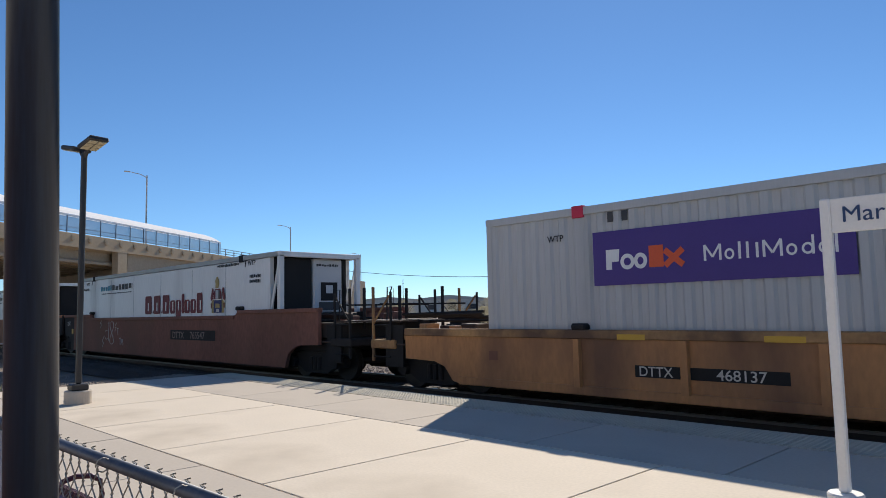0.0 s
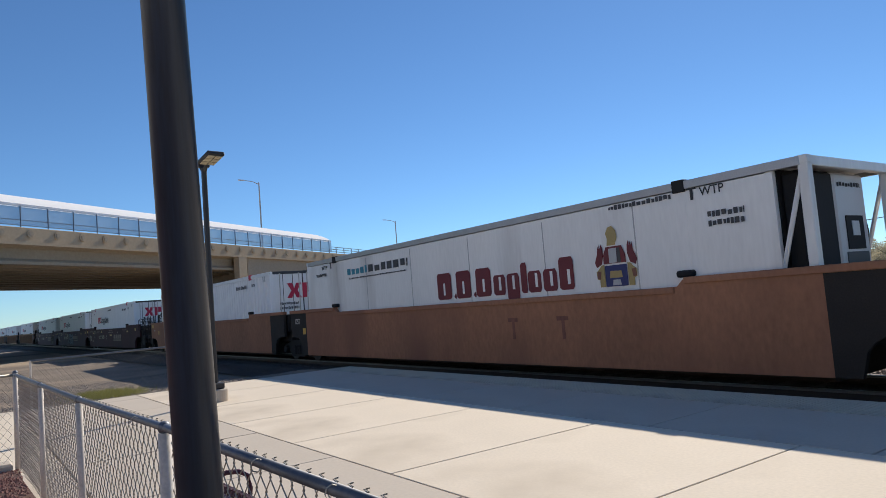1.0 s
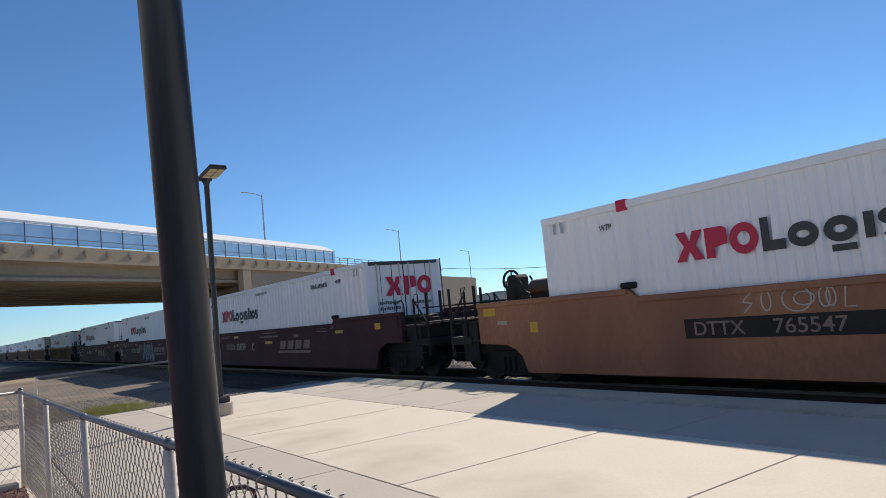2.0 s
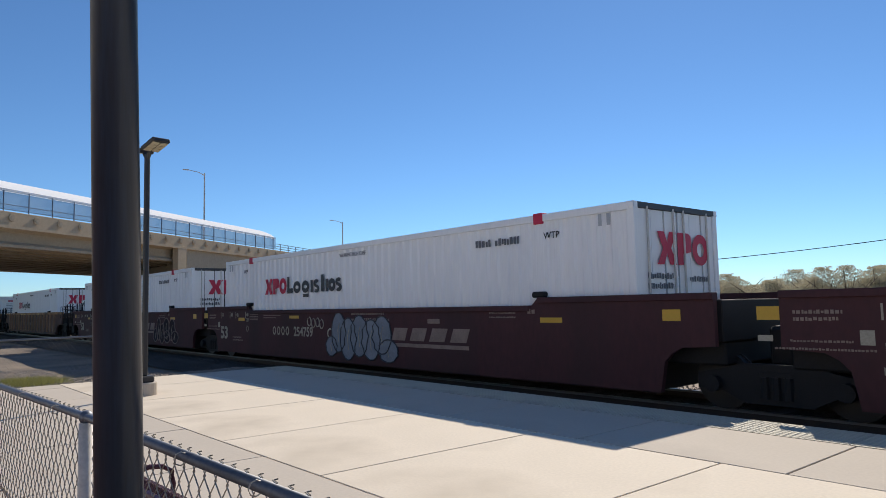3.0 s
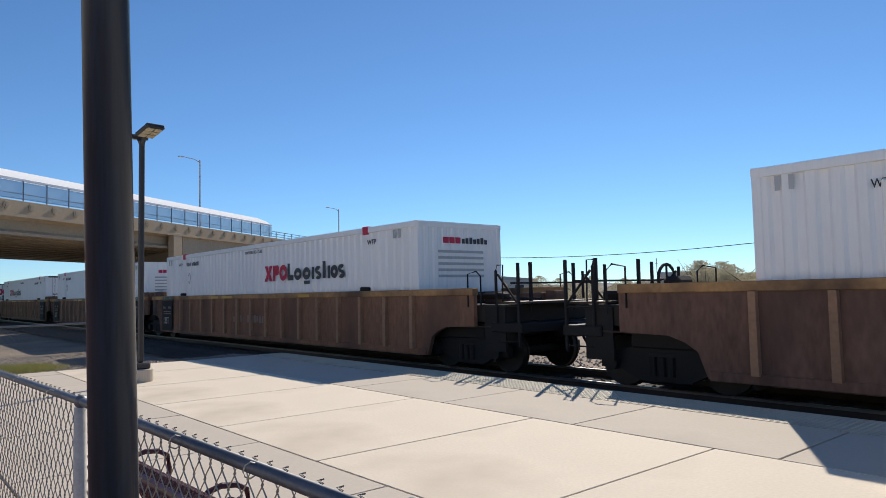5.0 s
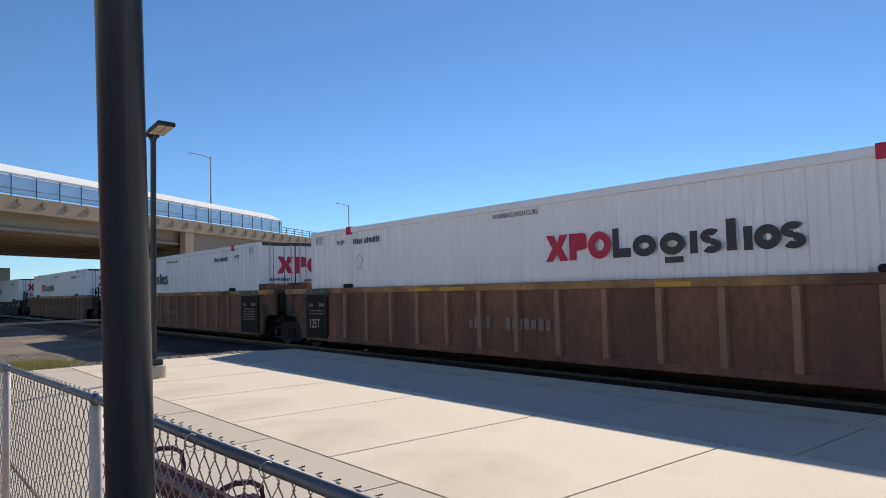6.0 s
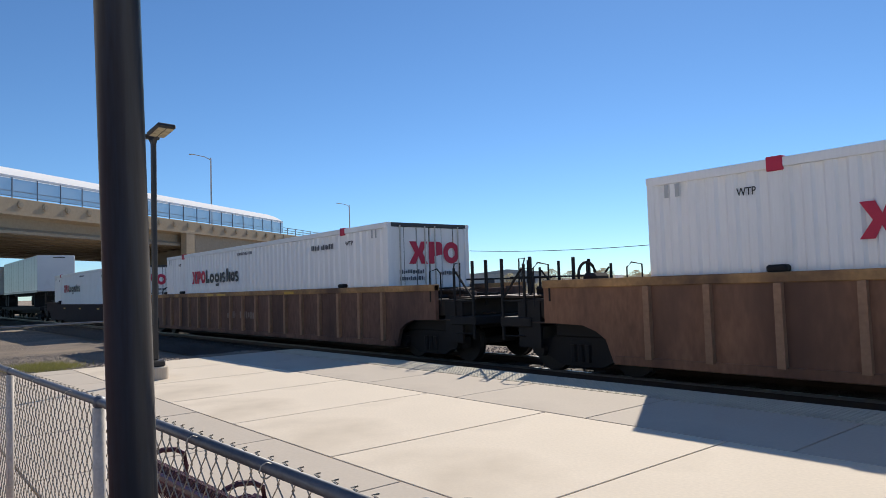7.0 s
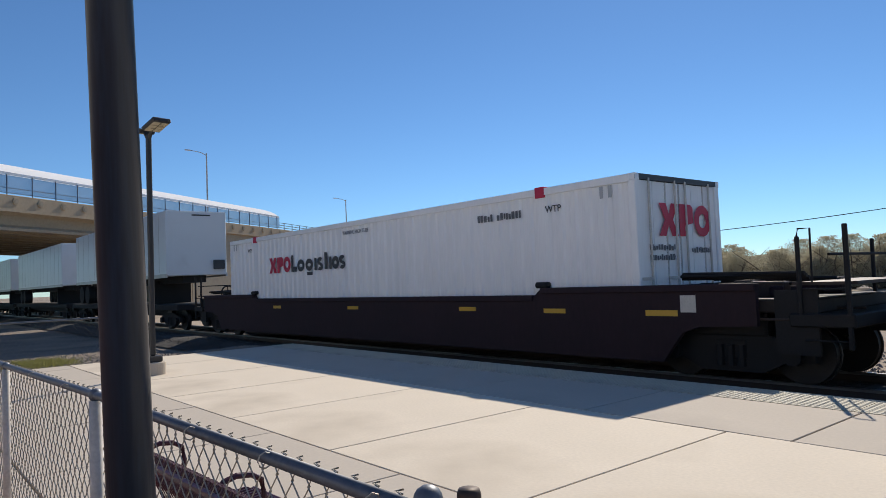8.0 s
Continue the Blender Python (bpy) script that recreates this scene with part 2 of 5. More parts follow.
def tube(bm, pts, r, sides=6, closed_ends=True):
    """A tube of radius r (a number, or one for each point) along pts."""
    rings = []
    k = len(pts)
    pts = [Vector(p) for p in pts]
    for i, p in enumerate(pts):
        d = (pts[min(i + 1, k - 1)] - pts[max(i - 1, 0)]).normalized()
        u = d.orthogonal().normalized() if abs(d.z) > 0.9 else d.cross(Vector((0, 0, 1))).normalized()
        v = d.cross(u)
        rr = r[i] if isinstance(r, (list, tuple)) else r
        rings.append([bm.verts.new(p + rr * (math.cos(2 * math.pi * j / sides) * u + math.sin(2 * math.pi * j / sides) * v)) for j in range(sides)])
    for a, b in zip(rings, rings[1:]):
        for j in range(sides):
            bm.faces.new((a[j], a[(j + 1) % sides], b[(j + 1) % sides], b[j]))
    if closed_ends and sides > 2:
        bm.faces.new(rings[0][::-1])
        bm.faces.new(rings[-1])
    return bm


def disc(bm, c, r, axis="y", depth=0.1, sides=20):
    c = Vector(c)
    d = {"x": Vector((1, 0, 0)), "y": Vector((0, 1, 0)), "z": Vector((0, 0, 1))}[axis] * depth / 2
    return tube(bm, [c - d, c + d], r, sides)


def mesh_of(name, bm, material, smooth=False, bevel=0.0):
    if bevel:
        bmesh.ops.bevel(bm, geom=bm.edges[:], offset=bevel, segments=1, affect="EDGES")
    bmesh.ops.recalc_face_normals(bm, faces=bm.faces[:])
    me = bpy.data.meshes.new(name)
    bm.to_mesh(me)
    bm.free()
    me.materials.append(material)
    if smooth:
        for p in me.polygons:
            p.use_smooth = True
    return me


def part(name, bm, material, parent, label="", smooth=False, bevel=0.0):
    me = bm if isinstance(bm, bpy.types.Mesh) else mesh_of(name, bm, material, smooth, bevel)
    ob = new(name, me)
    ob.parent = parent
    if label:
        ob["label"] = label
    return ob


def thing(name, m, label, category, group="", kind=""):
    ob = new(name)
    ob.empty_display_size = 0.2
    ob.matrix_world = m
    return tagged(ob, label, category, group, kind)


def solid(name, bm, material, label, category="", kind="", smooth=False, bevel=0.0):
    return tagged(new(name, mesh_of(name, bm, material, smooth, bevel)), label, category, "", kind)


def writing(name, text, size, m, material, parent, stretch=1.0, depth=0.002, weight=0.006):
    """Letters as a flat mesh; m takes the letters' plane (x to the right, y up) to the thing's space."""
    cu = bpy.data.curves.new(name, "FONT")
    cu.body, cu.size, cu.extrude, cu.offset = text, size, depth, weight * size
    ob = bpy.data.objects.new(name, cu)
    scene.collection.objects.link(ob)
    bpy.context.view_layer.update()
    me = bpy.data.meshes.new_from_object(ob.evaluated_get(bpy.context.evaluated_depsgraph_get()))
    bpy.data.objects.remove(ob)
    me.transform(m @ Matrix.Diagonal((stretch, 1, 1, 1)))
    me.materials.clear()
    me.materials.append(material)
    return part(name, me, material, parent)


BM = bmesh.new

# ---- the ground ----
TY = 10.57          # middle of the track
RAIL = -0.20        # top of the rails
EDGE = 7.95         # track side of the platform
LEFT = -15.5        # end of the platform


def ground_z(x, y):
    if y > 7.6:
        u = min(1, (y - 7.6) / 0.6)
        low = -0.10 - 0.46 * u
        if y > 14:
            low = -0.56 + 0.26 * min(1, (y - 14) / 6)
        return min(low, -0.62) if x < LEFT - 2 else low
    return -0.10 if x > LEFT - 1 else -0.70


def spaced(lo, hi, near_lo, near_hi, step):
    v = list(np.arange(near_lo, near_hi + 0.01, step))
    d, w = near_lo, step
    while d > lo:
        w *= 1.45
        d -= w
        v.insert(0, max(d, lo))
    d, w = near_hi, step
    while d < hi:
        w *= 1.45
        d += w
        v.append(min(d, hi))
    return v


def make_ground():
    xs, ys = spaced(-2500, 2500, -70, 12, 1.0), spaced(-2500, 2500, -6, 30, 0.5)
    vs = [(x, y, ground_z(x, y) + (0.05 * noise.noise((x * 0.35, y * 0.35, 0)) if x < LEFT - 0.8 and y < 7.4 else 0)) for y in ys for x in xs]
    w = len(xs)
    fs = [(j * w + i, j * w + i + 1, (j + 1) * w + i + 1, (j + 1) * w + i) for j in range(len(ys) - 1) for i in range(w - 1)]
    me = bpy.data.meshes.new("ground")
    me.from_pydata(vs, [], fs)
    me.materials.append(M_DIRT)
    tagged(new("ground", me), "dry tan desert dirt reaching to the horizon", "ground", kind="structure")


make_ground()


def gravel_field(name, x0, x1, y0, y1, zfun, count, r0, r1, material, label):
    """Loose stones as one object."""
    vs, fs = [], []
    rng = random.Random(name)
    for _ in range(count):
        x, y, r = rng.uniform(x0, x1), rng.uniform(y0, y1), rng.uniform(r0, r1)
        z, k, a = zfun(x, y), len(vs), rng.uniform(0, 6.28)
        for j in range(4):
            b = a + j * 1.571
            vs.append((x + r * math.cos(b) * rng.uniform(0.7, 1.2), y + r * math.sin(b) * rng.uniform(0.7, 1.2), z - 0.3 * r + rng.uniform(0, 0.25) * r))
        vs.append((x + rng.uniform(-.3, .3) * r, y + rng.uniform(-.3, .3) * r, z + r * rng.uniform(0.5, 0.9)))
        fs += [(k, k + 1, k + 4), (k + 1, k + 2, k + 4), (k + 2, k + 3, k + 4), (k + 3, k, k + 4)]
    me = bpy.data.meshes.new(name)
    me.from_pydata(vs, [], fs)
    me.materials.append(material)
    return tagged(new(name, me), label, "stones", kind="stuff")


# gravel apron beyond the platform's end
bm = BM()


def apron_z(x, y):
    u = min(1, max(0, (LEFT - .3 - x) / 6.0))
    drop = 0.52 * u * u * (3 - 2 * u)
    return -0.03 - drop * min(1, max(0, (y + 2.5) / 4)) + 0.05 * noise.noise((x * .5, y * .5, 3)) * min(1, (LEFT - x) * .6)


rows = [[bm.verts.new((x, y, apron_z(x, y))) for y in np.arange(-7, 7.8, .4)] for x in np.arange(LEFT - .02, -52, -.5)]
for r, q in zip(rows, rows[1:]):
    for i in range(len(r) - 1):
        bm.faces.new((r[i], q[i], q[i + 1], r[i + 1]))
solid("gravel_apron", bm, M_GRAVEL, "grey-brown loose gravel apron beside the platform's end", "gravel", "structure")
gravel_field("gravel_stones", -28, LEFT - 0.1, -3.5, 7.3, apron_z, 11000, 0.015, 0.045, M_STONE, "loose grey gravel stones")


# ---- the track ----
CURVE_FROM, CURVE_R = -22.0, 4300.0


def on_track(s):
    """The pose of the track at s metres along it; it bends gently behind the overpass."""
    if s > CURVE_FROM:
        return pose(s, TY, 0)
    a = (CURVE_FROM - s) / CURVE_R
    return pose(CURVE_FROM - CURVE_R * math.sin(a), TY - CURVE_R * (1 - math.cos(a)), 0, 0, 0, math.degrees(a))


def make_track(shift, label):
    ss = [60, 20, 0, -22] + list(range(-40, -720, -20))
    bed = BM()
    prof = [(-2.6, -0.58), (-1.7, -0.36), (1.7, -0.36), (2.6, -0.58)]
    rows = [[bed.verts.new(on_track(s) @ Vector((0, y + shift, z))) for y, z in prof] for s in ss]
    for r, q in zip(rows, rows[1:]):
        for i in range(3):
            bed.faces.new((r[i], r[i + 1], q[i + 1], q[i]))
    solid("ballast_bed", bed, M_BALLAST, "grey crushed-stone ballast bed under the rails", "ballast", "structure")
    track = thing("railway_track", pose(0, 0, 0), label, "track", kind="structure")
    for y in (-0.755, 0.755):
        rl, hd = BM(), BM()
        for b, pr in ((rl, [(-.07, -.37), (.07, -.37), (.07, -.355), (.012, -.335), (.012, -.24), (-.012, -.24), (-.012, -.335), (-.07, -.355)]),
                      (hd, [(-.037, -.24), (.037, -.24), (.037, -.205), (.03, -.2), (-.03, -.2), (-.037, -.205)])):
            rows = [[b.verts.new(on_track(s) @ Vector((0, y + shift + u, z))) for u, z in pr] for s in ss]
            for r, q in zip(rows, rows[1:]):
                for i in range(len(pr)):
                    b.faces.new((r[i], r[(i + 1) % len(pr)], q[(i + 1) % len(pr)], q[i]))
        part("rail_web", rl, M_RAIL, track, "rusty brown rail web")
        part("rail_head", hd, M_RAILTOP, track, "polished steel rail head")
    return track


track = make_track(0.0, "standard-gauge main line track on ballast")
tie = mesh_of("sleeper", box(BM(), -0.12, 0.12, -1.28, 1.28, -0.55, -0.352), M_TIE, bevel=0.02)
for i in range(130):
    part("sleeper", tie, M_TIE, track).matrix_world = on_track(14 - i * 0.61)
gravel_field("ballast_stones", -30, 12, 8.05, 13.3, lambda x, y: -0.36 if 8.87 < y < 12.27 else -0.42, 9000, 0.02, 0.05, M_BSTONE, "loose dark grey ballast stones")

gravel_field("far_ballast", -34, 14, 12.0, 16.5, lambda x, y: -0.40 - .1 * min(1, max(0, (y - 12.3) / .9)) if y < 13.2 else ground_z(x, y), 11000, 0.03, 0.07, M_STONE, "loose grey ballast stones beyond the rails")

# ---- platform and walks ----
JX, JP = -5.217, 2.116


def make_platform():
    base = thing("platform", pose(0, 0, 0), "pale concrete station platform with cut joints", "platform", kind="structure")
    part("slab_core", box(BM(), LEFT, 34, -8, EDGE - 0.02, -0.6, -0.028), M_JOINT, base, "dark joint filler and slab core")
    part("edge_face", box(BM(), LEFT, 34, EDGE - 0.018, EDGE + 0.02, -0.6, -0.012), M_EDGE, base, "concrete platform edge, darkened for soot and the train's shade")
    cache = {}

    def panel(x0, x1, y0, y1, material, name="panel"):
        key = (round(x1 - x0, 3), round(y1 - y0, 3), material.name)
        if key not in cache:
            w, d = (x1 - x0) / 2 - 0.0095, (y1 - y0) / 2 - 0.0095
            bm = box(BM(), -w, w, -d, d, -0.03, 0)
            cache[key] = mesh_of(name, bm, material, bevel=0.004)
        ob = part(name, cache[key], material, base)
        ob.location = ((x0 + x1) / 2, (y0 + y1) / 2, random.uniform(-0.0015, 0.0015))

    n0 = math.ceil((LEFT - JX) / JP)
    xs = [LEFT] + [JX + JP * i for i in range(n0, 19)]
    for x0, x1 in zip(xs, xs[1:]):
        panel(x0, x1, 2.983, 5.702, M_CONC)
    ofs = JX + 1.26 * JP
    n1 = math.ceil((LEFT - ofs) / JP)
    xs = [LEFT] + [ofs + JP * i for i in range(n1, 18)]
    for x0, x1 in zip(xs, xs[1:]):
        panel(x0, x1, 5.702, 7.20, M_CONC2)
    ofs = -4.17
    n2 = math.ceil((LEFT - ofs) / JP)
    xs = [LEFT] + [ofs + JP * i for i in range(n2, 18)]
    for x0, x1 in zip(xs, xs[1:]):
        for y0, y1 in ((0.9, 2.983), (-1.2, 0.9), (-3.3, -1.2), (-5.6, -3.3), (-8, -5.6)):
            panel(x0, x1, y0, y1, M_CONC if x1 < -7.9 and y1 < 0.95 else M_CONC2)
    # tactile edge with truncated domes
    dome = BM()
    box(dome, -0.455, 0.455, -0.365, 0.365, -0.02, 0.004)
    for i in range(14):
        for j in range(11):
            c = Vector((-0.42 + i * 0.0646, -0.32 + j * 0.064, 0.004))
            q = [dome.verts.new(c + Vector((0.02 * dx, 0.02 * dy, 0))) for dx, dy in ((-1, -1), (1, -1), (1, 1), (-1, 1))]
            p = [dome.verts.new(c + Vector((0.011 * dx, 0.011 * dy, 0.006))) for dx, dy in ((-1, -1), (1, -1), (1, 1), (-1, 1))]
            dome.faces.new(p)
            for k in range(4):
                dome.faces.new((q[k], q[(k + 1) % 4], p[(k + 1) % 4], p[k]))
    dm = mesh_of("tactile_tile", dome, M_TACT)
    for i in range(53):
        part("tactile_tile", dm, M_TACT, base, "cream tactile paving tile").location = (LEFT + 0.46 + i * 0.92, 7.575, 0)


make_platform()

# unseen wall added behind the camera; its bounce brightens the train's near side
solid("bounce_wall", box(BM(), -26, 32, -9.6, -9.2, -0.2, 4.0), M_STUC, "unseen pale stucco wall added to bounce sun onto the train", "wall", "structure", bevel=0.03)

# ---- the train ----
MOVERS = []
SPEED = 30.45
BOX_L, BOX_H, BOX_W = 16.15, 2.90, 2.59
TOP = 3.0


def wall_frame(side):
    """Takes (along, up) on the car's side to car space; side -1 faces the platform."""
    return Matrix(((1, 0, 0, 0), (0, 0, -1, 0), (0, 1, 0, 0), (0, 0, 0, 1))) if side < 0 else Matrix(((-1, 0, 0, 0), (0, 0, 1, 0), (0, 1, 0, 0), (0, 0, 0, 1)))


def corrugated(x0, x1, z0, z1, y, depth, pitch, out):
    """A sheet with upright trapezoid ribs."""
    bm = BM()
    n = max(1, round((x1 - x0) / pitch))
    p = (x1 - x0) / n
    prof = [(x0, 0)]
    for i in range(n):
        b = x0 + i * p
        prof += [(b + 0.30 * p, 0), (b + 0.45 * p, depth), (b + 0.80 * p, depth), (b + 0.95 * p, 0)]
    prof.append((x1, 0))
    lo = [bm.verts.new((x, y - out * d, z0)) for x, d in prof]
    hi = [bm.verts.new((x, y - out * d, z1)) for x, d in prof]
    for i in range(len(prof) - 1):
        bm.faces.new((lo[i], lo[i + 1], hi[i + 1], hi[i]))
    return bm


def marks(name, rects, y, material, parent, label=""):
    """Plain bars on a side: rects of x0, x1, z0, z1. Many small ones are joined, few large ones are parts."""
    if 1 < len(rects) < 7:
        for r in rects:
            ob = marks(name, [r], y, material, parent, label)
        return ob
    bm = BM()
    for x0, x1, z0, z1 in rects:
        box(bm, x0, x1, y - 0.003, y, z0, z1)
    ob = part(name, bm, material, parent, label)
    return tagged(ob, kind="stuff") if len(rects) > 1 else ob


def blob(bm, cx, cz, rx, rz, y, sides=18, thick=0.003):
    pts = [(cx + rx * math.cos(2 * math.pi * i / sides), cz + rz * math.sin(2 * math.pi * i / sides)) for i in range(sides)]
    prism(bm, pts, y - thick, y)


def word_bars(x0, x1, z0, z1, seed, widths=(0.05, 0.11)):
    """Upright strokes in the rhythm of unreadable writing."""
    rng = random.Random(seed)
    out, x = [], x0
    while x < x1:
        w = min(rng.uniform(*widths), x1 - x)
        lo, hi = z0 + (z1 - z0) * rng.choice((0, 0, 0, 0.15)), z1 - (z1 - z0) * rng.choice((0, 0, 0.12, 0.25))
        out.append((x, x + w * 0.72, lo, hi))
        x += w
    return out


def bar_form(bm, x0, z0, x1, z1, w, y):
    """A straight bar of width w between two points of a side."""
    d = Vector((x1 - x0, z1 - z0)).normalized() * w / 2
    prism(bm, [(x0 - d.y, z0 + d.x), (x1 - d.y, z1 + d.x), (x1 + d.y, z1 - d.x), (x0 + d.y, z0 - d.x)], y - 0.003, y)


def ring_form(bm, cx, cz, rx, rz, w, y, a0=0.0, a1=360.0, sides=20):
    """A ring, or a piece of one, of width w round a middle."""
    at = [radians(a0 + (a1 - a0) * i / sides) for i in range(sides + 1)]
    rows = []
    for a in at:
        c, q = math.cos(a), math.sin(a)
        rows.append([bm.verts.new((cx + (rx - k) * c, y - 0.003, cz + (rz - k) * q)) for k in (0, w)])
    for p, q in zip(rows, rows[1:]):
        bm.faces.new((p[0], p[1], q[1], q[0]))


def wave_form(bm, cx, cz, rx, rz, w, y):
    """Two stacked half rings that open to opposite sides."""
    ring_form(bm, cx, cz + rz / 2 - w * .1, rx, rz / 2 + w * .25, w, y, 40, 270, 12)
    ring_form(bm, cx, cz - rz / 2 + w * .1, rx, rz / 2 + w * .25, w, y, -140, 90, 12)


def red_forms(bm, x0, z0, u, h, y):
    """Crossed bars, a bar with a small ring, and a ring, each u wide."""
    k = .30 * u
    cross = ((-.04, 1), (.36, 1), (.53, .66), (.68, 1), (1.08, 1), (.76, .5), (1.08, 0), (.68, 0), (.5, .34), (.32, 0), (-.08, 0), (.28, .5))
    prism(bm, [(x0 + a * u, z0 + b * h) for a, b in cross], y - .003, y)
    xx = x0 + 1.16 * u
    prism(bm, [(xx, z0), (xx + .34 * u, z0), (xx + .34 * u, z0 + .34 * h), (xx + .86 * u, z0 + .42 * h), (xx + .86 * u, z0 + .9 * h), (xx + .7 * u, z0 + h), (xx, z0 + h)], y - .003, y)
    ring_form(bm, x0 + 2.62 * u, z0 + .5 * h, .53 * u, .5 * h, k, y)


def red_dark_logo(parent, x0, z0, z1, w, y):
    """Three red forms and a run of charcoal forms."""
    h = z1 - z0
    r, d = BM(), BM()
    u = w * 0.30 / 3
    red_forms(r, x0, z0, u, h, y)
    part("logo_red", r, M_RED, parent, "red logo forms")
    x = x0 + 3.24 * u
    e = (x0 + w - x) / 100
    k = 4.1 * e
    bar_form(d, x + k / 2, z0, x + k / 2, z0 + h * 1.04, k, y)
    bar_form(d, x + k, z0 + k * .6, x + 11.5 * e, z0 + k * .6, k * 1.2, y)
    ring_form(d, x + 20 * e, z0 + .36 * h, 7.2 * e, .37 * h, k, y)
    ring_form(d, x + 36.5 * e, z0 + .36 * h, 7.2 * e, .37 * h, k, y)
    bar_form(d, x + 32 * e, z0 - .17 * h, x + 42.5 * e, z0 - .17 * h, k * .75, y)
    bar_form(d, x + 48.5 * e, z0, x + 48.5 * e, z0 + .72 * h, k, y)
    for xx in (x + 57.5 * e, x + 96.5 * e):
        wave_form(d, xx, z0 + .36 * h, 5.4 * e, .36 * h, k * .85, y)
    bar_form(d, x + 68 * e, z0 + .02 * h, x + 68 * e, z0 + 1.0 * h, k * 1.2, y)
    bar_form(d, x + 76 * e, z0, x + 76 * e, z0 + .72 * h, k, y)
    ring_form(d, x + 85 * e, z0 + .36 * h, 6.2 * e, .37 * h, k, y)
    part("logo_charcoal", d, M_CHAR, parent, "charcoal logo forms")


def freight_container(m, paint, label, group, style):
    """A 53-foot box; its space has x from 0 at the rear to BOX_L at the front, z from 0 at the floor."""
    c = thing("container", m, label, "container", group)
    L, H, w = BOX_L, BOX_H, BOX_W / 2
    for s in (-1, 1):
        y = s * (w - 0.012)
        if style == "reefer":
            bm = box(BM(), 0.10, L - 0.50, min(y, y - s * 0.05), max(y, y - s * 0.05), 0.14, H - 0.14)
            part("side_panel", bm, paint, c, bevel=0.004)
            for x in (3.9, 6.2, 8.6, 11.0, 13.2):
                part("seam", box(BM(), x - 0.012, x + 0.012, y + s * 0.001 - 0.002, y + s * 0.001 + 0.002, 0.2, H - 0.2), M_ALU, c)
        else:
            for x0, x1 in ((0.12, 1.93), (2.09, L - 2.09), (L - 1.93, L - 0.12)):
                part("side_panel", corrugated(x0, x1, 0.14, H - 0.12, y, 0.040, 0.28, s), paint, c)
        for x in (1.98 + 0.03, L - 1.98 - 0.03):
            part("lifting_post", box(BM(), x - 0.09, x + 0.09, y - 0.004 if s < 0 else y - 0.05, y + 0.05 if s < 0 else y + 0.004, 0.1, H - 0.04), paint, c, bevel=0.006)
            part("lifting_casting", box(BM(), x - 0.11, x + 0.11, y - 0.042 if s < 0 else y - 0.12, y + 0.12 if s < 0 else y + 0.042, H - 0.17, H + 0.025), M_BLACK if style == "reefer" else M_RED, c,
                 "red painted lifting casting" if style != "reefer" else "", bevel=0.008)
        part("top_rail", box(BM(), 0.1, L - 0.1, y - 0.03, y + 0.03, H - 0.13, H), M_ALU if style == "reefer" else paint, c, bevel=0.008)
        part("bottom_rail", box(BM(), 0.1, L - 0.1, y - 0.03, y + 0.03, 0.0, 0.16), paint, c, bevel=0.008)
        for x in (0.07, L - 0.07):
            part("corner_post", box(BM(), x - 0.07, x + 0.07, s * w - (0.0 if s < 0 else 0.14), s * w + (0.14 if s < 0 else 0.0), 0.0, H), paint, c, bevel=0.015)
            part("corner_casting", box(BM(), x - 0.075, x + 0.075, s * w - (0.006 if s < 0 else 0.12), s * w + (0.12 if s < 0 else 0.006), H - 0.11, H + 0.006), paint, c, bevel=0.01)
    part("roof", box(BM(), 0.08, L - 0.08, -w + 0.05, w - 0.05, H - 0.06, H - 0.02), paint, c)
    part("floor", box(BM(), 0.08, L - 0.08, -w + 0.05, w - 0.05, 0.02, 0.1), M_BLACK, c)
    part("rear_wall", box(BM(), 0.04, 0.09, -w + 0.1, w - 0.1, 0.05, H - 0.03), paint, c)
    F = Matrix(((0, 0, 1, L), (1, 0, 0, 0), (0, 1, 0, 0), (0, 0, 0, 1)))     # front end: across, up, out
    if style == "reefer":
        part("front_bulkhead", box(BM(), L - 0.60, L - 0.52, -w + 0.02, w - 0.02, 0.1, H - 0.05), paint, c)
        part("unit_backing", box(BM(), -1.16, 1.16, 1.16, H - 0.10, -0.535, -0.505, F), M_BLACK, c, "black backing of the cooling unit")
        part("unit_sill", box(BM(), -1.16, 1.16, 1.06, 1.18, -0.52, -0.16, F), paint, c, bevel=.02)
        part("side_hose", tube(BM(), [F @ Vector((.98, 1.3, -.42)), F @ Vector((1.02, 1.9, -.36)), F @ Vector((.96, 2.6, -.42))], .05, 8), M_BLACK, c)
        part("cooling_unit", box(BM(), -0.12, 0.84, 1.30, H - 0.14, -0.52, -0.24, F), M_FRIG, c, "white refrigeration unit housing", bevel=0.04)
        part("condenser_grille", box(BM(), -1.08, -0.16, 1.24, H - 0.14, -0.52, -0.22, F), M_BLACK, c, "black condenser grille", bevel=0.05)
        part("control_panel", box(BM(), 0.12, 0.66, 1.62, 2.12, -0.26, -0.225, F), M_BLACK, c, "dark control panel")
        part("panel_glass", box(BM(), 0.28, 0.50, 1.82, 2.04, -0.235, -0.215, F), M_FRIG, c, "pale panel door")
        part("lower_grille", box(BM(), 0.06, 0.74, 1.36, 1.58, -0.26, -0.228, F), M_CHAR, c, "dark lower grille")
        part("end_header", box(BM(), -w, w, H - 0.14, H - 0.0, -0.12, 0, F), paint, c, bevel=0.01)
        for s in (-1, 1):
            br = BM()
            tube(br, [(L - 0.10, s * (w - 0.06), H - 0.15), (L - 0.55, s * (w - 0.06), 1.25)], 0.035, 6)
            part("diagonal_brace", br, paint, c)
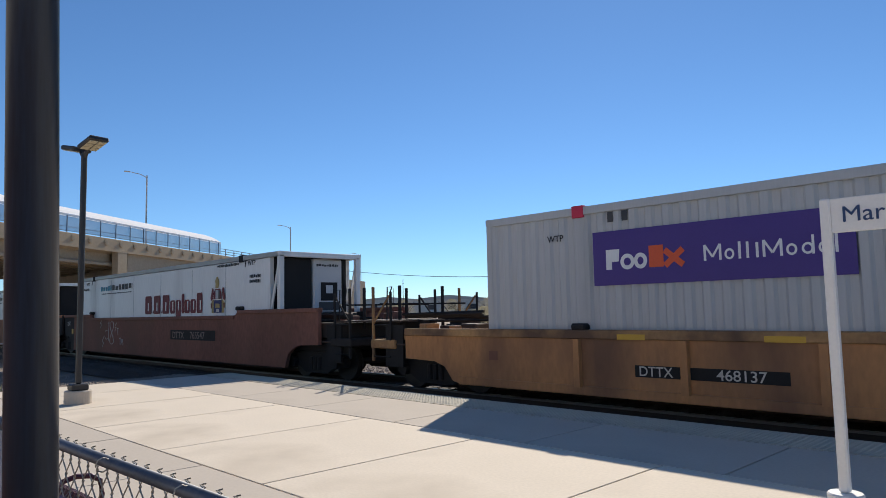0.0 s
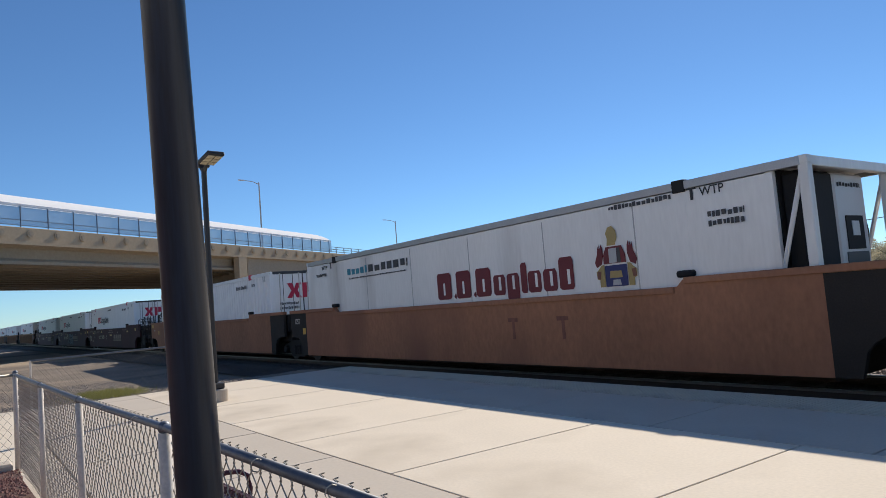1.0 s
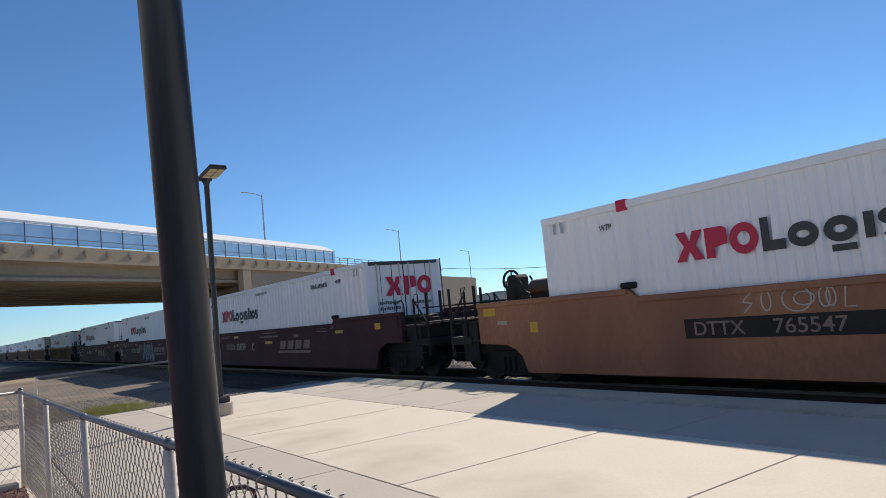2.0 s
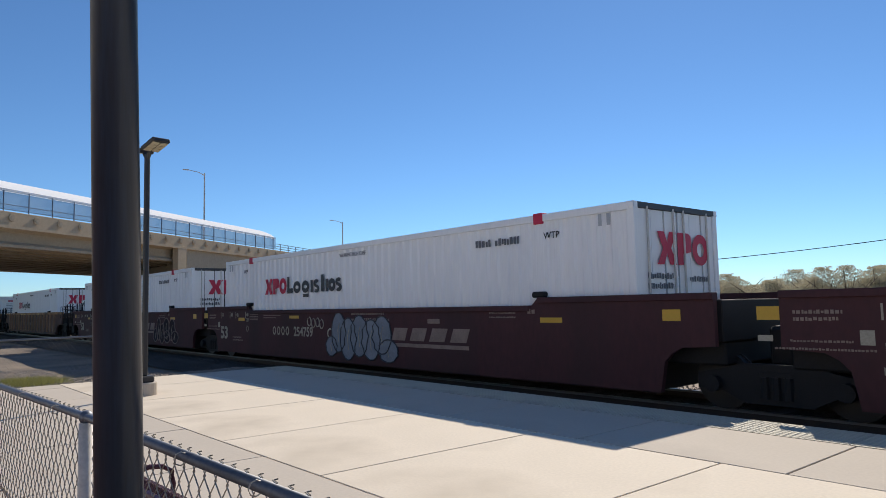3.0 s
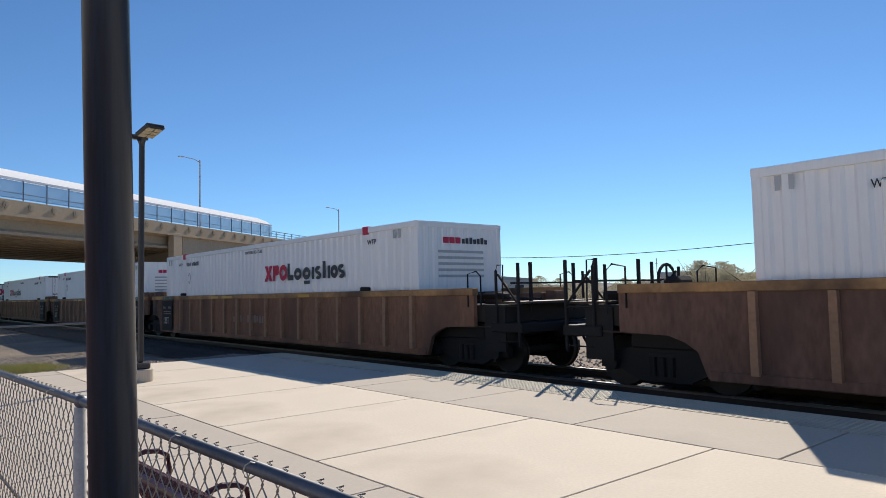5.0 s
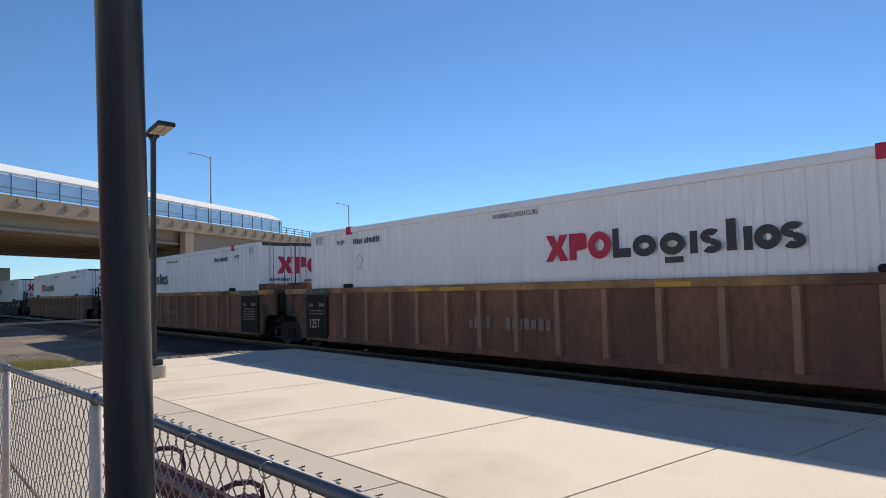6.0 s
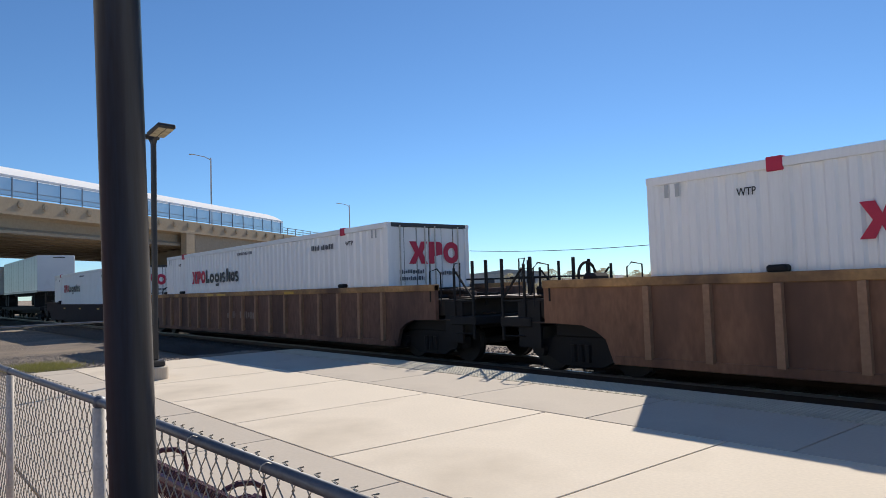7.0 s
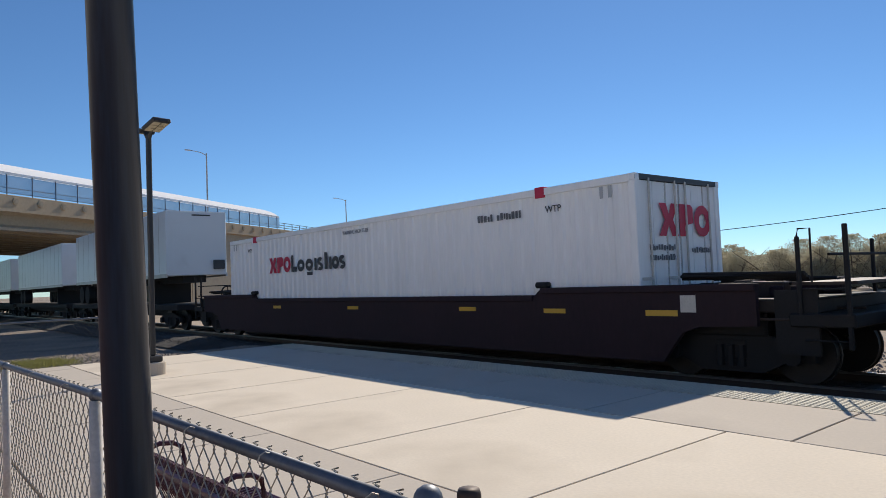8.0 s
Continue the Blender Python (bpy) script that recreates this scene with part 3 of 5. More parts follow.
        marks("maker_text", word_bars(-0.02, 0.7, 0, 0.07, 3), 0, M_MARKD, c).matrix_local = F @ Matrix(((1, 0, 0, 0), (0, 0, 1, 2.55), (0, -1, 0, -0.235), (0, 0, 0, 1)))
    elif style == "turned":
        bm = corrugated(-w + .1, w - .1, 0.1, H - 0.1, 0, 0.025, 0.27, 1)
        bm.transform(Matrix(((0, -1, 0, L - 0.035), (1, 0, 0, 0), (0, 0, 1, 0), (0, 0, 0, 1))))
        part("nose_wall", bm, paint, c, "plain ribbed nose wall")
        part("nose_header", box(BM(), -w, w, H - 0.12, H, -0.1, 0.0, F), paint, c)
    else:
        part("door_frame", box(BM(), -w + 0.1, w - 0.1, 0.05, H - 0.03, -0.12, -0.06, F), M_BLACK, c, "black door gasket frame")
        for s in (-1, 1):
            bm = BM()
            for k in range(3):
                a0, a1 = 0.025 + k * 0.385, 0.025 + (k + 1) * 0.385 - 0.03
                lo, hi = sorted((s * a0, s * a1))
                box(bm, lo, hi, 0.1, H - 0.1, -0.058, -0.03 - 0.012 * (k % 2), F)
            part("door_leaf", bm, paint, c)
            for u in (0.16, 0.92):
                part("lock_rod", tube(BM(), [F @ Vector((s * u, 0.06, 0.0)), F @ Vector((s * u, H - 0.06, 0.0))], 0.02, 6), M_GALV, c)
                part("rod_handle", box(BM(), min(s * u, s * (u + 0.3)), max(s * u, s * (u + 0.3)), 1.18, 1.23, -0.005, 0.015, F), M_GALV, c)
        part("door_header", box(BM(), -w, w, H - 0.09, H, -0.1, 0.004, F), M_CHAR, c, "dark door header")
    return c


def dress_white_box(c, y, stripe=True):
    red_dark_logo(c, 3.02, 1.73, 2.19, 4.32, y)
    face = wall_frame(-1)
    writing("wtp_mark", "WTP", 0.16, Matrix.Translation((1.46, y - 0.002, 2.45)) @ face, M_MARKD, c, .8)
    writing("wtp_mark", "WTP", 0.17, Matrix.Translation((14.25, y - 0.002, 2.45)) @ face, M_MARKD, c)
    writing("height_warning", "WARNING HIGH CUBE", 0.135, Matrix.Translation((7.3, y - 0.002, 2.58)) @ face, M_TEXTG, c, 0.86)
    marks("faded_number", word_bars(12.45, 12.9, 2.42, 2.56, 5) + word_bars(13.0, 13.66, 2.42, 2.56, 6), y, M_TEXTG, c, "worn grey number bars")
    marks("vent_slot", [(0.32, 0.39, 2.56, 2.76), (0.50, 0.57, 2.56, 2.76), (15.46, 15.53, 2.56, 2.76), (15.63, 15.70, 2.56, 2.76)], y, M_GREY, c, "grey vent slots")
    F = Matrix(((0, 0, 1, BOX_L), (1, 0, 0, 0), (0, 1, 0, 0), (0, 0, 0, 1)))
    bm = BM()
    G = F @ Matrix(((1, 0, 0, 0), (0, 0, 1, 0), (0, -1, 0, -0.012), (0, 0, 0, 1)))
    red_forms(bm, -.62, 1.9, .50, .55, 0)
    bm.transform(G)
    part("door_logo_red", bm, M_RED, c, "red logo forms on the doors")
    bm = BM()
    for x0, x1, z0, z1 in word_bars(-0.95, -0.2, 1.66, 1.76, 8, (.05, .09)) + word_bars(-0.95, -0.2, 1.5, 1.6, 9, (.05, .09)) + word_bars(0.3, 0.95, 1.62, 1.72, 10, (.05, .09)):
        prism(bm, [(x0, z0), (x1, z0), (x1, z1), (x0, z1)], -0.003, 0, G)
    tagged(part("door_writing", bm, M_TEXTG, c, "small dark writing bars on the doors"), kind="stuff")


def dress_turned_box(c, y):
    red_dark_logo(c, 8.72, 1.73, 2.19, 4.40, y)
    face = wall_frame(-1)
    writing("wtp_mark", "WTP", 0.17, Matrix.Translation((1.40, y - 0.002, 2.48)) @ face, M_MARKD, c)
    writing("wtp_mark", "WTP", 0.17, Matrix.Translation((14.2, y - 0.002, 2.48)) @ face, M_MARKD, c)
    writing("height_warning", "WARNING HIGH CUBE", 0.135, Matrix.Translation((7.32, y - 0.002, 2.62)) @ face, M_TEXTG, c, 0.86)
    marks("faded_number", word_bars(2.2, 2.62, 2.46, 2.60, 5) + word_bars(2.72, 3.4, 2.46, 2.60, 6), y, M_TEXTG, c, "worn grey number bars")
    marks("vent_slot", [(0.30, 0.40, 2.56, 2.76), (0.48, 0.58, 2.56, 2.76), (15.25, 15.35, 2.56, 2.76), (15.45, 15.55, 2.56, 2.76)], y, M_GREY, c, "grey vent slots")
    sc = BM()
    tube(sc, [(2.35, y - .002, 2.1), (2.5, y - .002, 2.2), (2.62, y - .002, 2.05), (2.5, y - .002, 1.82), (2.36, y - .002, 1.9)], .012, 4)
    part("scrape_mark", sc, M_GREY, c, "grey scrape mark")
    G = Matrix(((0, 0, 1, BOX_L), (1, 0, 0, 0), (0, 1, 0, 0), (0, 0, 0, 1))) @ Matrix(((1, 0, 0, 0), (0, 0, 1, 0), (0, -1, 0, -0.008), (0, 0, 0, 1)))
    for mt, rects, nm in ((M_RED, [(-.55, -.38, 2.42, 2.56), (-.36, -.2, 2.42, 2.56), (-.18, -.02, 2.42, 2.56)], "nose_logo_red"), (M_CHAR, [(.02 + .12 * i, .11 + .12 * i, 2.42, 2.53 + .02 * (i % 3)) for i in range(7)], "nose_logo_charcoal"),
                          (M_GREY, [(-.7, .7, 2.2 - .14 * i, 2.26 - .14 * i) for i in range(5)], "nose_notice")):
        b2 = BM()
        for x0, x1, z0, z1 in rects:
            prism(b2, [(x0, z0), (x1, z0), (x1, z1), (x0, z1)], -0.003, 0, G)
        part(nm, b2, mt, c)


def truck_under(car, x, wheel_me, frame_me):
    """A two-axle truck at x under a car."""
    tr = part("truck", box(BM(), -0.25, 0.25, -1.1, 1.1, 0.12, 0.42), M_BLACK, car, "black two-axle truck", bevel=0.03)
    tr.location = (x, 0, 0)
    for dx in (-0.89, 0.89):
        for y in (-0.755, 0.755):
            part("wheel", wheel_me, M_WHEEL, tr).location = (dx, y, RAIL + 0.42)
        part("axle", tube(BM(), [(dx, -1.05, RAIL + 0.42), (dx, 1.05, RAIL + 0.42)], 0.08, 8), M_BLACK, tr)
    for y in (-1.02, 1.02):
        part("side_frame", frame_me, M_BLACK, tr).location = (0, y, 0)
    return tr


def wheel_mesh():
    bm = BM()
    disc(bm, (0, 0, 0), 0.42, "y", 0.13, 28)
    disc(bm, (0, 0, 0), 0.13, "y", 0.24, 14)
    disc(bm, (0, 0.06, 0), 0.445, "y", 0.03, 28)
    return mesh_of("wheel", bm, M_WHEEL)


def frame_mesh():
    bm = BM()
    prism(bm, [(-1.15, .12), (-1.15, .34), (-.75, .42), (-.45, .5), (.45, .5), (.75, .42), (1.15, .34), (1.15, .12), (.75, .10), (.45, -.05), (-.45, -.05), (-.75, .10)], -0.07, 0.07)
    for x in (-.89, .89):
        disc(bm, (x, -0.1, .2), .12, "y", .16, 12)
    for x in (-.16, 0, .16):
        disc(bm, (x, -0.08, .18), .06, "z", .3, 8)
    return mesh_of("side_frame", bm, M_BLACK)


WHEEL, FRAME = wheel_mesh(), frame_mesh()


def well_car(m, style, rear_end, front_end, label, group):
    """One well unit; x as in its container, z from the platform's level. Ends: 'car' (coupler) or 'joint' (shared truck)."""
    car = thing("well_car", m, label, "freight car", group)
    L = BOX_L
    body, chord = {"smooth": (M_BROWN, M_BROWN), "maroon": (M_MAROON, M_MAROON), "ribbed": (M_BROWN2, M_YELL), "yellow": (M_YEL2, M_YELL), "low": (M_DMAROON, M_DMAROON)}[style]
    if style == "smooth" and front_end == "joint":
        body = chord = M_TANB
    if style == "ribbed" and rear_end == front_end == "car":
        body = M_DARKB
    grim = M_YELL if style == "yellow" else (M_SOOT if style == "smooth" else M_BLACK)
    mid, end, low = {"smooth": (1.36, 1.50, 0.05), "maroon": (1.36, 1.50, 0.03), "ribbed": (1.40, 1.46, 0.10), "yellow": (1.03, 1.03, 0.05), "low": (1.07, 1.20, 0.05)}[style]
    xr = -2.15 if rear_end == "car" else -1.32
    xf = L + 1.88 if front_end == "car" else L + 1.32
    for s in (-1, 1):
        y0, y1 = sorted((s * 1.31, s * 1.40))
        k0, k1 = 1.0 if rear_end == "car" else 0.62, 1.0 if front_end == "car" else 0.62
        skirt = {"smooth": .86, "maroon": .76, "ribbed": .74}.get(style, .58)
        rear_o = [(xr, end), (xr, end - skirt), (xr + .85 * k0, end - skirt - .03), (xr + 1.12 * k0, end - skirt - .12), (xr + 1.32 * k0, end - max(.95, skirt + .25)), (xr + 1.46 * k0, low)]
        front_o = [(xf - 1.46 * k1, low), (xf - 1.32 * k1, end - max(.95, skirt + .25)), (xf - 1.12 * k1, end - skirt - .12), (xf - .85 * k1, end - skirt - .03), (xf, end - skirt), (xf, end)]
        if rear_end == "joint":
            part("end_plate", prism(BM(), rear_o + [(-.08, low), (-.08, end)], y0, y1), M_SOOT if style == "smooth" else (M_SOOTB if style == "ribbed" else body), car, "sooty end plate over the truck")
            rear_o = [(-.08, end), (-.08, low)]
        if front_end == "joint":
            part("end_plate", prism(BM(), [(L + .08, end), (L + .08, low)] + front_o, y0, y1), M_SOOT if style == "smooth" else (M_SOOTB if style == "ribbed" else body), car, "sooty end plate over the truck")
            front_o = [(L + .08, low), (L + .08, end)]
        o = rear_o + front_o
        if end != mid:
            o += [(L - 2.0, end), (L - 2.16, mid), (2.16, mid), (2.0, end)]
        part("side_wall", prism(BM(), o, y0, y1), body, car)
        c0, c1 = sorted((s * 1.27, s * 1.44))
        if style in ("ribbed", "yellow"):
            part("top_chord", box(BM(), xr, xf, c0, c1, end - 0.13, end + 0.012), chord, car, "faded yellow top chord", bevel=0.012)
            part("bottom_chord", box(BM(), xr + 1.5, xf - 1.5, c0, c1, low - .02, low + .12), body, car, bevel=0.01)
        else:
            part("top_chord", box(BM(), 2.2, L - 2.2, c0, c1, mid - 0.10, mid + 0.006), body, car, bevel=0.012)
            for x0, x1 in ((xr, 2.0), (L - 2.0, xf)):
                part("end_chord", box(BM(), x0, x1, c0, c1, end - 0.10, end + 0.006), body, car, bevel=0.012)
    if style in ("ribbed", "yellow"):
        at = [0.02 + 1.005 * i for i in range(17)] if style == "ribbed" else [2.0 + 1.78 * i for i in range(8)]
        rib = mesh_of("rib", prism(BM(), [(-.055, low + .1), (.055, low + .1), (.05, end - .13), (-.05, end - .13)], -0.055, 0.055), M_RIB if style == "ribbed" else body)
        if style == "ribbed":
            at = [x for x in at if not (rear_end == "joint" and x < 1.15) and not (front_end == "joint" and x > 15.0)]
        for x in at:
            for s in (-1, 1):
                part("rib", rib, body, car).location = (x, s * 1.435, 0)
    if style == "ribbed":
        for e, x0, x1 in ((rear_end, xr + .06, -.14), (front_end, L + .14, xf - .06)):
            if e == "joint":
                part("end_riser", box(BM(), x0, x1, -1.38, 1.38, 1.36, end + .20), M_SOOTB, car, "rusty brown raised end structure", bevel=.03)
                part("riser_plate", box(BM(), x0 + .25, x1 - .25, -1.405, -1.37, 1.0, end + .12), M_SOOTB, car, bevel=.01)
    part("well_floor", box(BM(), 0.3, L - 0.3, -1.3, 1.3, low - 0.02, low + 0.05), M_BLACK, car)
    for x, e, sgn in ((0.0, rear_end, -1), (L, front_end, 1)):
        xe = xr if sgn < 0 else xf
        lo, hi = sorted((x + sgn * .03, x + sgn * .10))
        part("end_bulkhead", box(BM(), lo, hi, -1.30, 1.30, 0.0, min(1.40, end - .02)), M_SOOT, car)
        lo, hi = sorted((x + sgn * .12, xe))
        part("bolster", box(BM(), lo, hi, -1.12, 1.12, 0.45, 0.80), M_BLACK, car, bevel=0.03)
        lo, hi = sorted((x + sgn * 0.11, xe + sgn * (0.75 if e == "car" else 0.05)))
        deck = BM()
        box(deck, lo, hi, -1.26, 1.26, 0.80, (1.14 if style in ("smooth", "maroon", "ribbed") else 0.98) if e == "car" else 1.40)
        part("end_deck", deck, (M_YELL if style == "yellow" else M_SOOT) if e == "car" else M_BLACK, car, bevel=0.015)
        if e == "car":
            for y in (-1.32, 1.32):
                part("hand_post", box(BM(), xe + sgn * 1.13 - .028, xe + sgn * 1.13 + .028, y - .028, y + .028, 0.35, 1.92), grim, car, bevel=0.01)
                part("hand_post", box(BM(), xe + sgn * 0.55 - .025, xe + sgn * 0.55 + .025, y - .025, y + .025, 0.7, 1.80), M_BLACK, car, bevel=0.01)
                for k in range(3):
                    part("ladder_rung", tube(BM(), [(xe + sgn * 0.58, y, .45 + .33 * k), (xe + sgn * 1.12, y, .45 + .33 * k)], .015, 6), M_BLACK, car)
                if style == "low":
                    continue
                part("diagonal_rail", tube(BM(), [(xe + sgn * .60, y, 1.72), (xe + sgn * 1.12, y, 1.15)], .022, 6), grim, car)
                if style in ("maroon", "ribbed"):
                    part("grab_iron", tube(BM(), [(xe - sgn * .15, y * 1.07, 1.1), (xe - sgn * .15, y * 1.07, 1.75), (xe + sgn * .1, y * 1.07, 1.8), (xe + sgn * .22, y * 1.07, 1.7), (xe + sgn * .22, y * 1.07, 1.0)], .016, 6), grim, car)
            for yy in (-.75, .55) * (style != "low"):
                part("rail_post", box(BM(), xe + sgn * .92 - .03, xe + sgn * .92 + .03, yy - .03, yy + .03, 1.0, 1.95), M_BLACK, car, bevel=.008)
            part("guard_bar", tube(BM(), [(xe + sgn * .92, -1.3, 1.55), (xe + sgn * .92, 1.3, 1.55)], .02, 6), M_BLACK, car)
            lo2, hi2 = sorted((xe + sgn * 0.4, xe + sgn * 1.2))
            part("end_sill", box(BM(), lo2, hi2, -1.35, 1.35, 0.62, 0.80), grim, car, bevel=0.02)
            part("cross_platform", box(BM(), lo2, hi2, -1.2, 1.2, 1.16, 1.20), M_RAIL, car, "rusty steel crossover platform")
            lo3, hi3 = sorted((xe + sgn * 0.9, xe + sgn * 1.55))
            part("coupler", box(BM(), lo3, hi3, -0.16, 0.16, 0.50, 0.78), M_BLACK, car, "black knuckle coupler", bevel=0.05)
            part("brake_hose", tube(BM(), [(xe + sgn * 1.2, .35, .6), (xe + sgn * 1.4, .35, .3), (xe + sgn * 1.6, .3, .25)], .03, 6), M_BLACK, car)
            if sgn < 0:
                br = BM()
                tall = style in ("smooth", "maroon")
                c0 = Vector((xe + 0.45, -0.72, end + (.42 if tall else .08)))
                ring = [c0 + Vector((0, .24 * math.cos(i * math.pi / 8), .24 * math.sin(i * math.pi / 8))) for i in range(17)]
                tube(br, ring, .026, 6)
                for i in range(4):
                    tube(br, [c0, ring[i * 4]], .018, 5)
                if style != "yellow":
                    part("brake_wheel", br, M_BLACK, car, "black spoked brake wheel")
                    part("brake_housing", box(BM(), xe + 0.50, xe + 0.80, -0.95, -0.50, end - .3, end + (.55 if tall else .12)), M_BLACK, car, bevel=0.06)
                if tall:
                    part("brake_valve", tube(BM(), [(xe + 1.35, -.9, end + .22), (xe + 1.95, -.9, end + .22)], .17, 12), M_RAIL, car, "rusty round brake cylinder")
                    part("valve_bracket", box(BM(), xe + 1.3, xe + 2.0, -1.0, -.6, end - .1, end + .08), M_BLACK, car, bevel=.02)
                    part("hand_loop", tube(BM(), [(xe + .82, -1.2, end), (xe + .82, -1.2, end + .38), (xe + .95, -1.2, end + .44), (xe + 1.2, -1.2, end + .42), (xe + 1.28, -1.2, end + .34), (xe + 1.28, -1.2, end)], .02, 6), M_BLACK, car)
                    part("brake_rod", tube(BM(), [(xe + .6, -.75, end + .3), (xe + 1.5, -.75, end - .1)], .025, 6), M_BLACK, car)
                    part("hose_loop", tube(BM(), [(xe + .8, -.5, end + .5), (xe + 1.0, -.5, end + .2), (xe + 1.3, -.55, end + .15)], .022, 6), M_BLACK, car)
            rng = random.Random(7)
            for k in range(6):
                yy = rng.uniform(-1.0, 1.0)
                pile = BM()
                tube(pile, [(x + sgn * 0.5, yy, 1.18 + .035 * k), (xe + sgn * 0.5, yy + rng.uniform(-.2, .2), 1.17 + .03 * k)], .03, 6)
                part("air_pipe", pile, M_BLACK, car, "dark air pipes over the end deck")
            rr = random.Random(17 if sgn > 0 else 23)
            for k in range(9):
                cx, cy, cz = xe + sgn * rr.uniform(-1.2, .6), rr.uniform(-1.15, 1.1), 1.14 if style in ("smooth", "maroon", "ribbed") else 0.98
                bx, by, bz = rr.uniform(.08, .3), rr.uniform(.06, .25), rr.uniform(.08, .26)
                part("end_fitting", box(BM(), cx - bx, cx + bx, cy - by, cy + by, cz, cz + bz), rr.choice((M_BLACK, M_RAIL, body)), car, bevel=0.02)
            for k in range(3):
                part("brake_rod", tube(BM(), [(xe - sgn * 1.1, -1.3 + .3 * k, .7 + .07 * k), (xe + sgn * 1.1, -1.3 + .3 * k, .72 + .06 * k)], .018, 6), M_RAIL, car)
            part("mud_guard", box(BM(), min(xe + sgn * .2, xe + sgn * .75), max(xe + sgn * .2, xe + sgn * .75), -1.3, -1.24, .25, 1.1), M_BLACK, car, "black end guard plate")
            part("top_hook", tube(BM(), [(xe + sgn * .55, -1.32, 1.8), (xe + sgn * .55, -1.28, 1.9), (xe + sgn * .7, -1.28, 1.9), (xe + sgn * .7, -1.3, 1.2)], .014, 6), M_BLACK, car)
            truck_under(car, xe + sgn * -0.55, WHEEL, FRAME)
        elif sgn < 0:
            truck_under(car, -1.55, WHEEL, FRAME)
            part("joint_casting", box(BM(), -1.9, -1.2, -0.5, 0.5, 0.42, 1.0), M_BLACK, car, "black articulation casting", bevel=0.05)
        # locking gear and grab irons
        part("stacking_cone", box(BM(), x - sgn * 2.0 - .14, x - sgn * 2.0 + .14, -1.42, -1.22, end, end + 0.11), M_BLACK, car, "black locking cone", bevel=0.03)
    return car


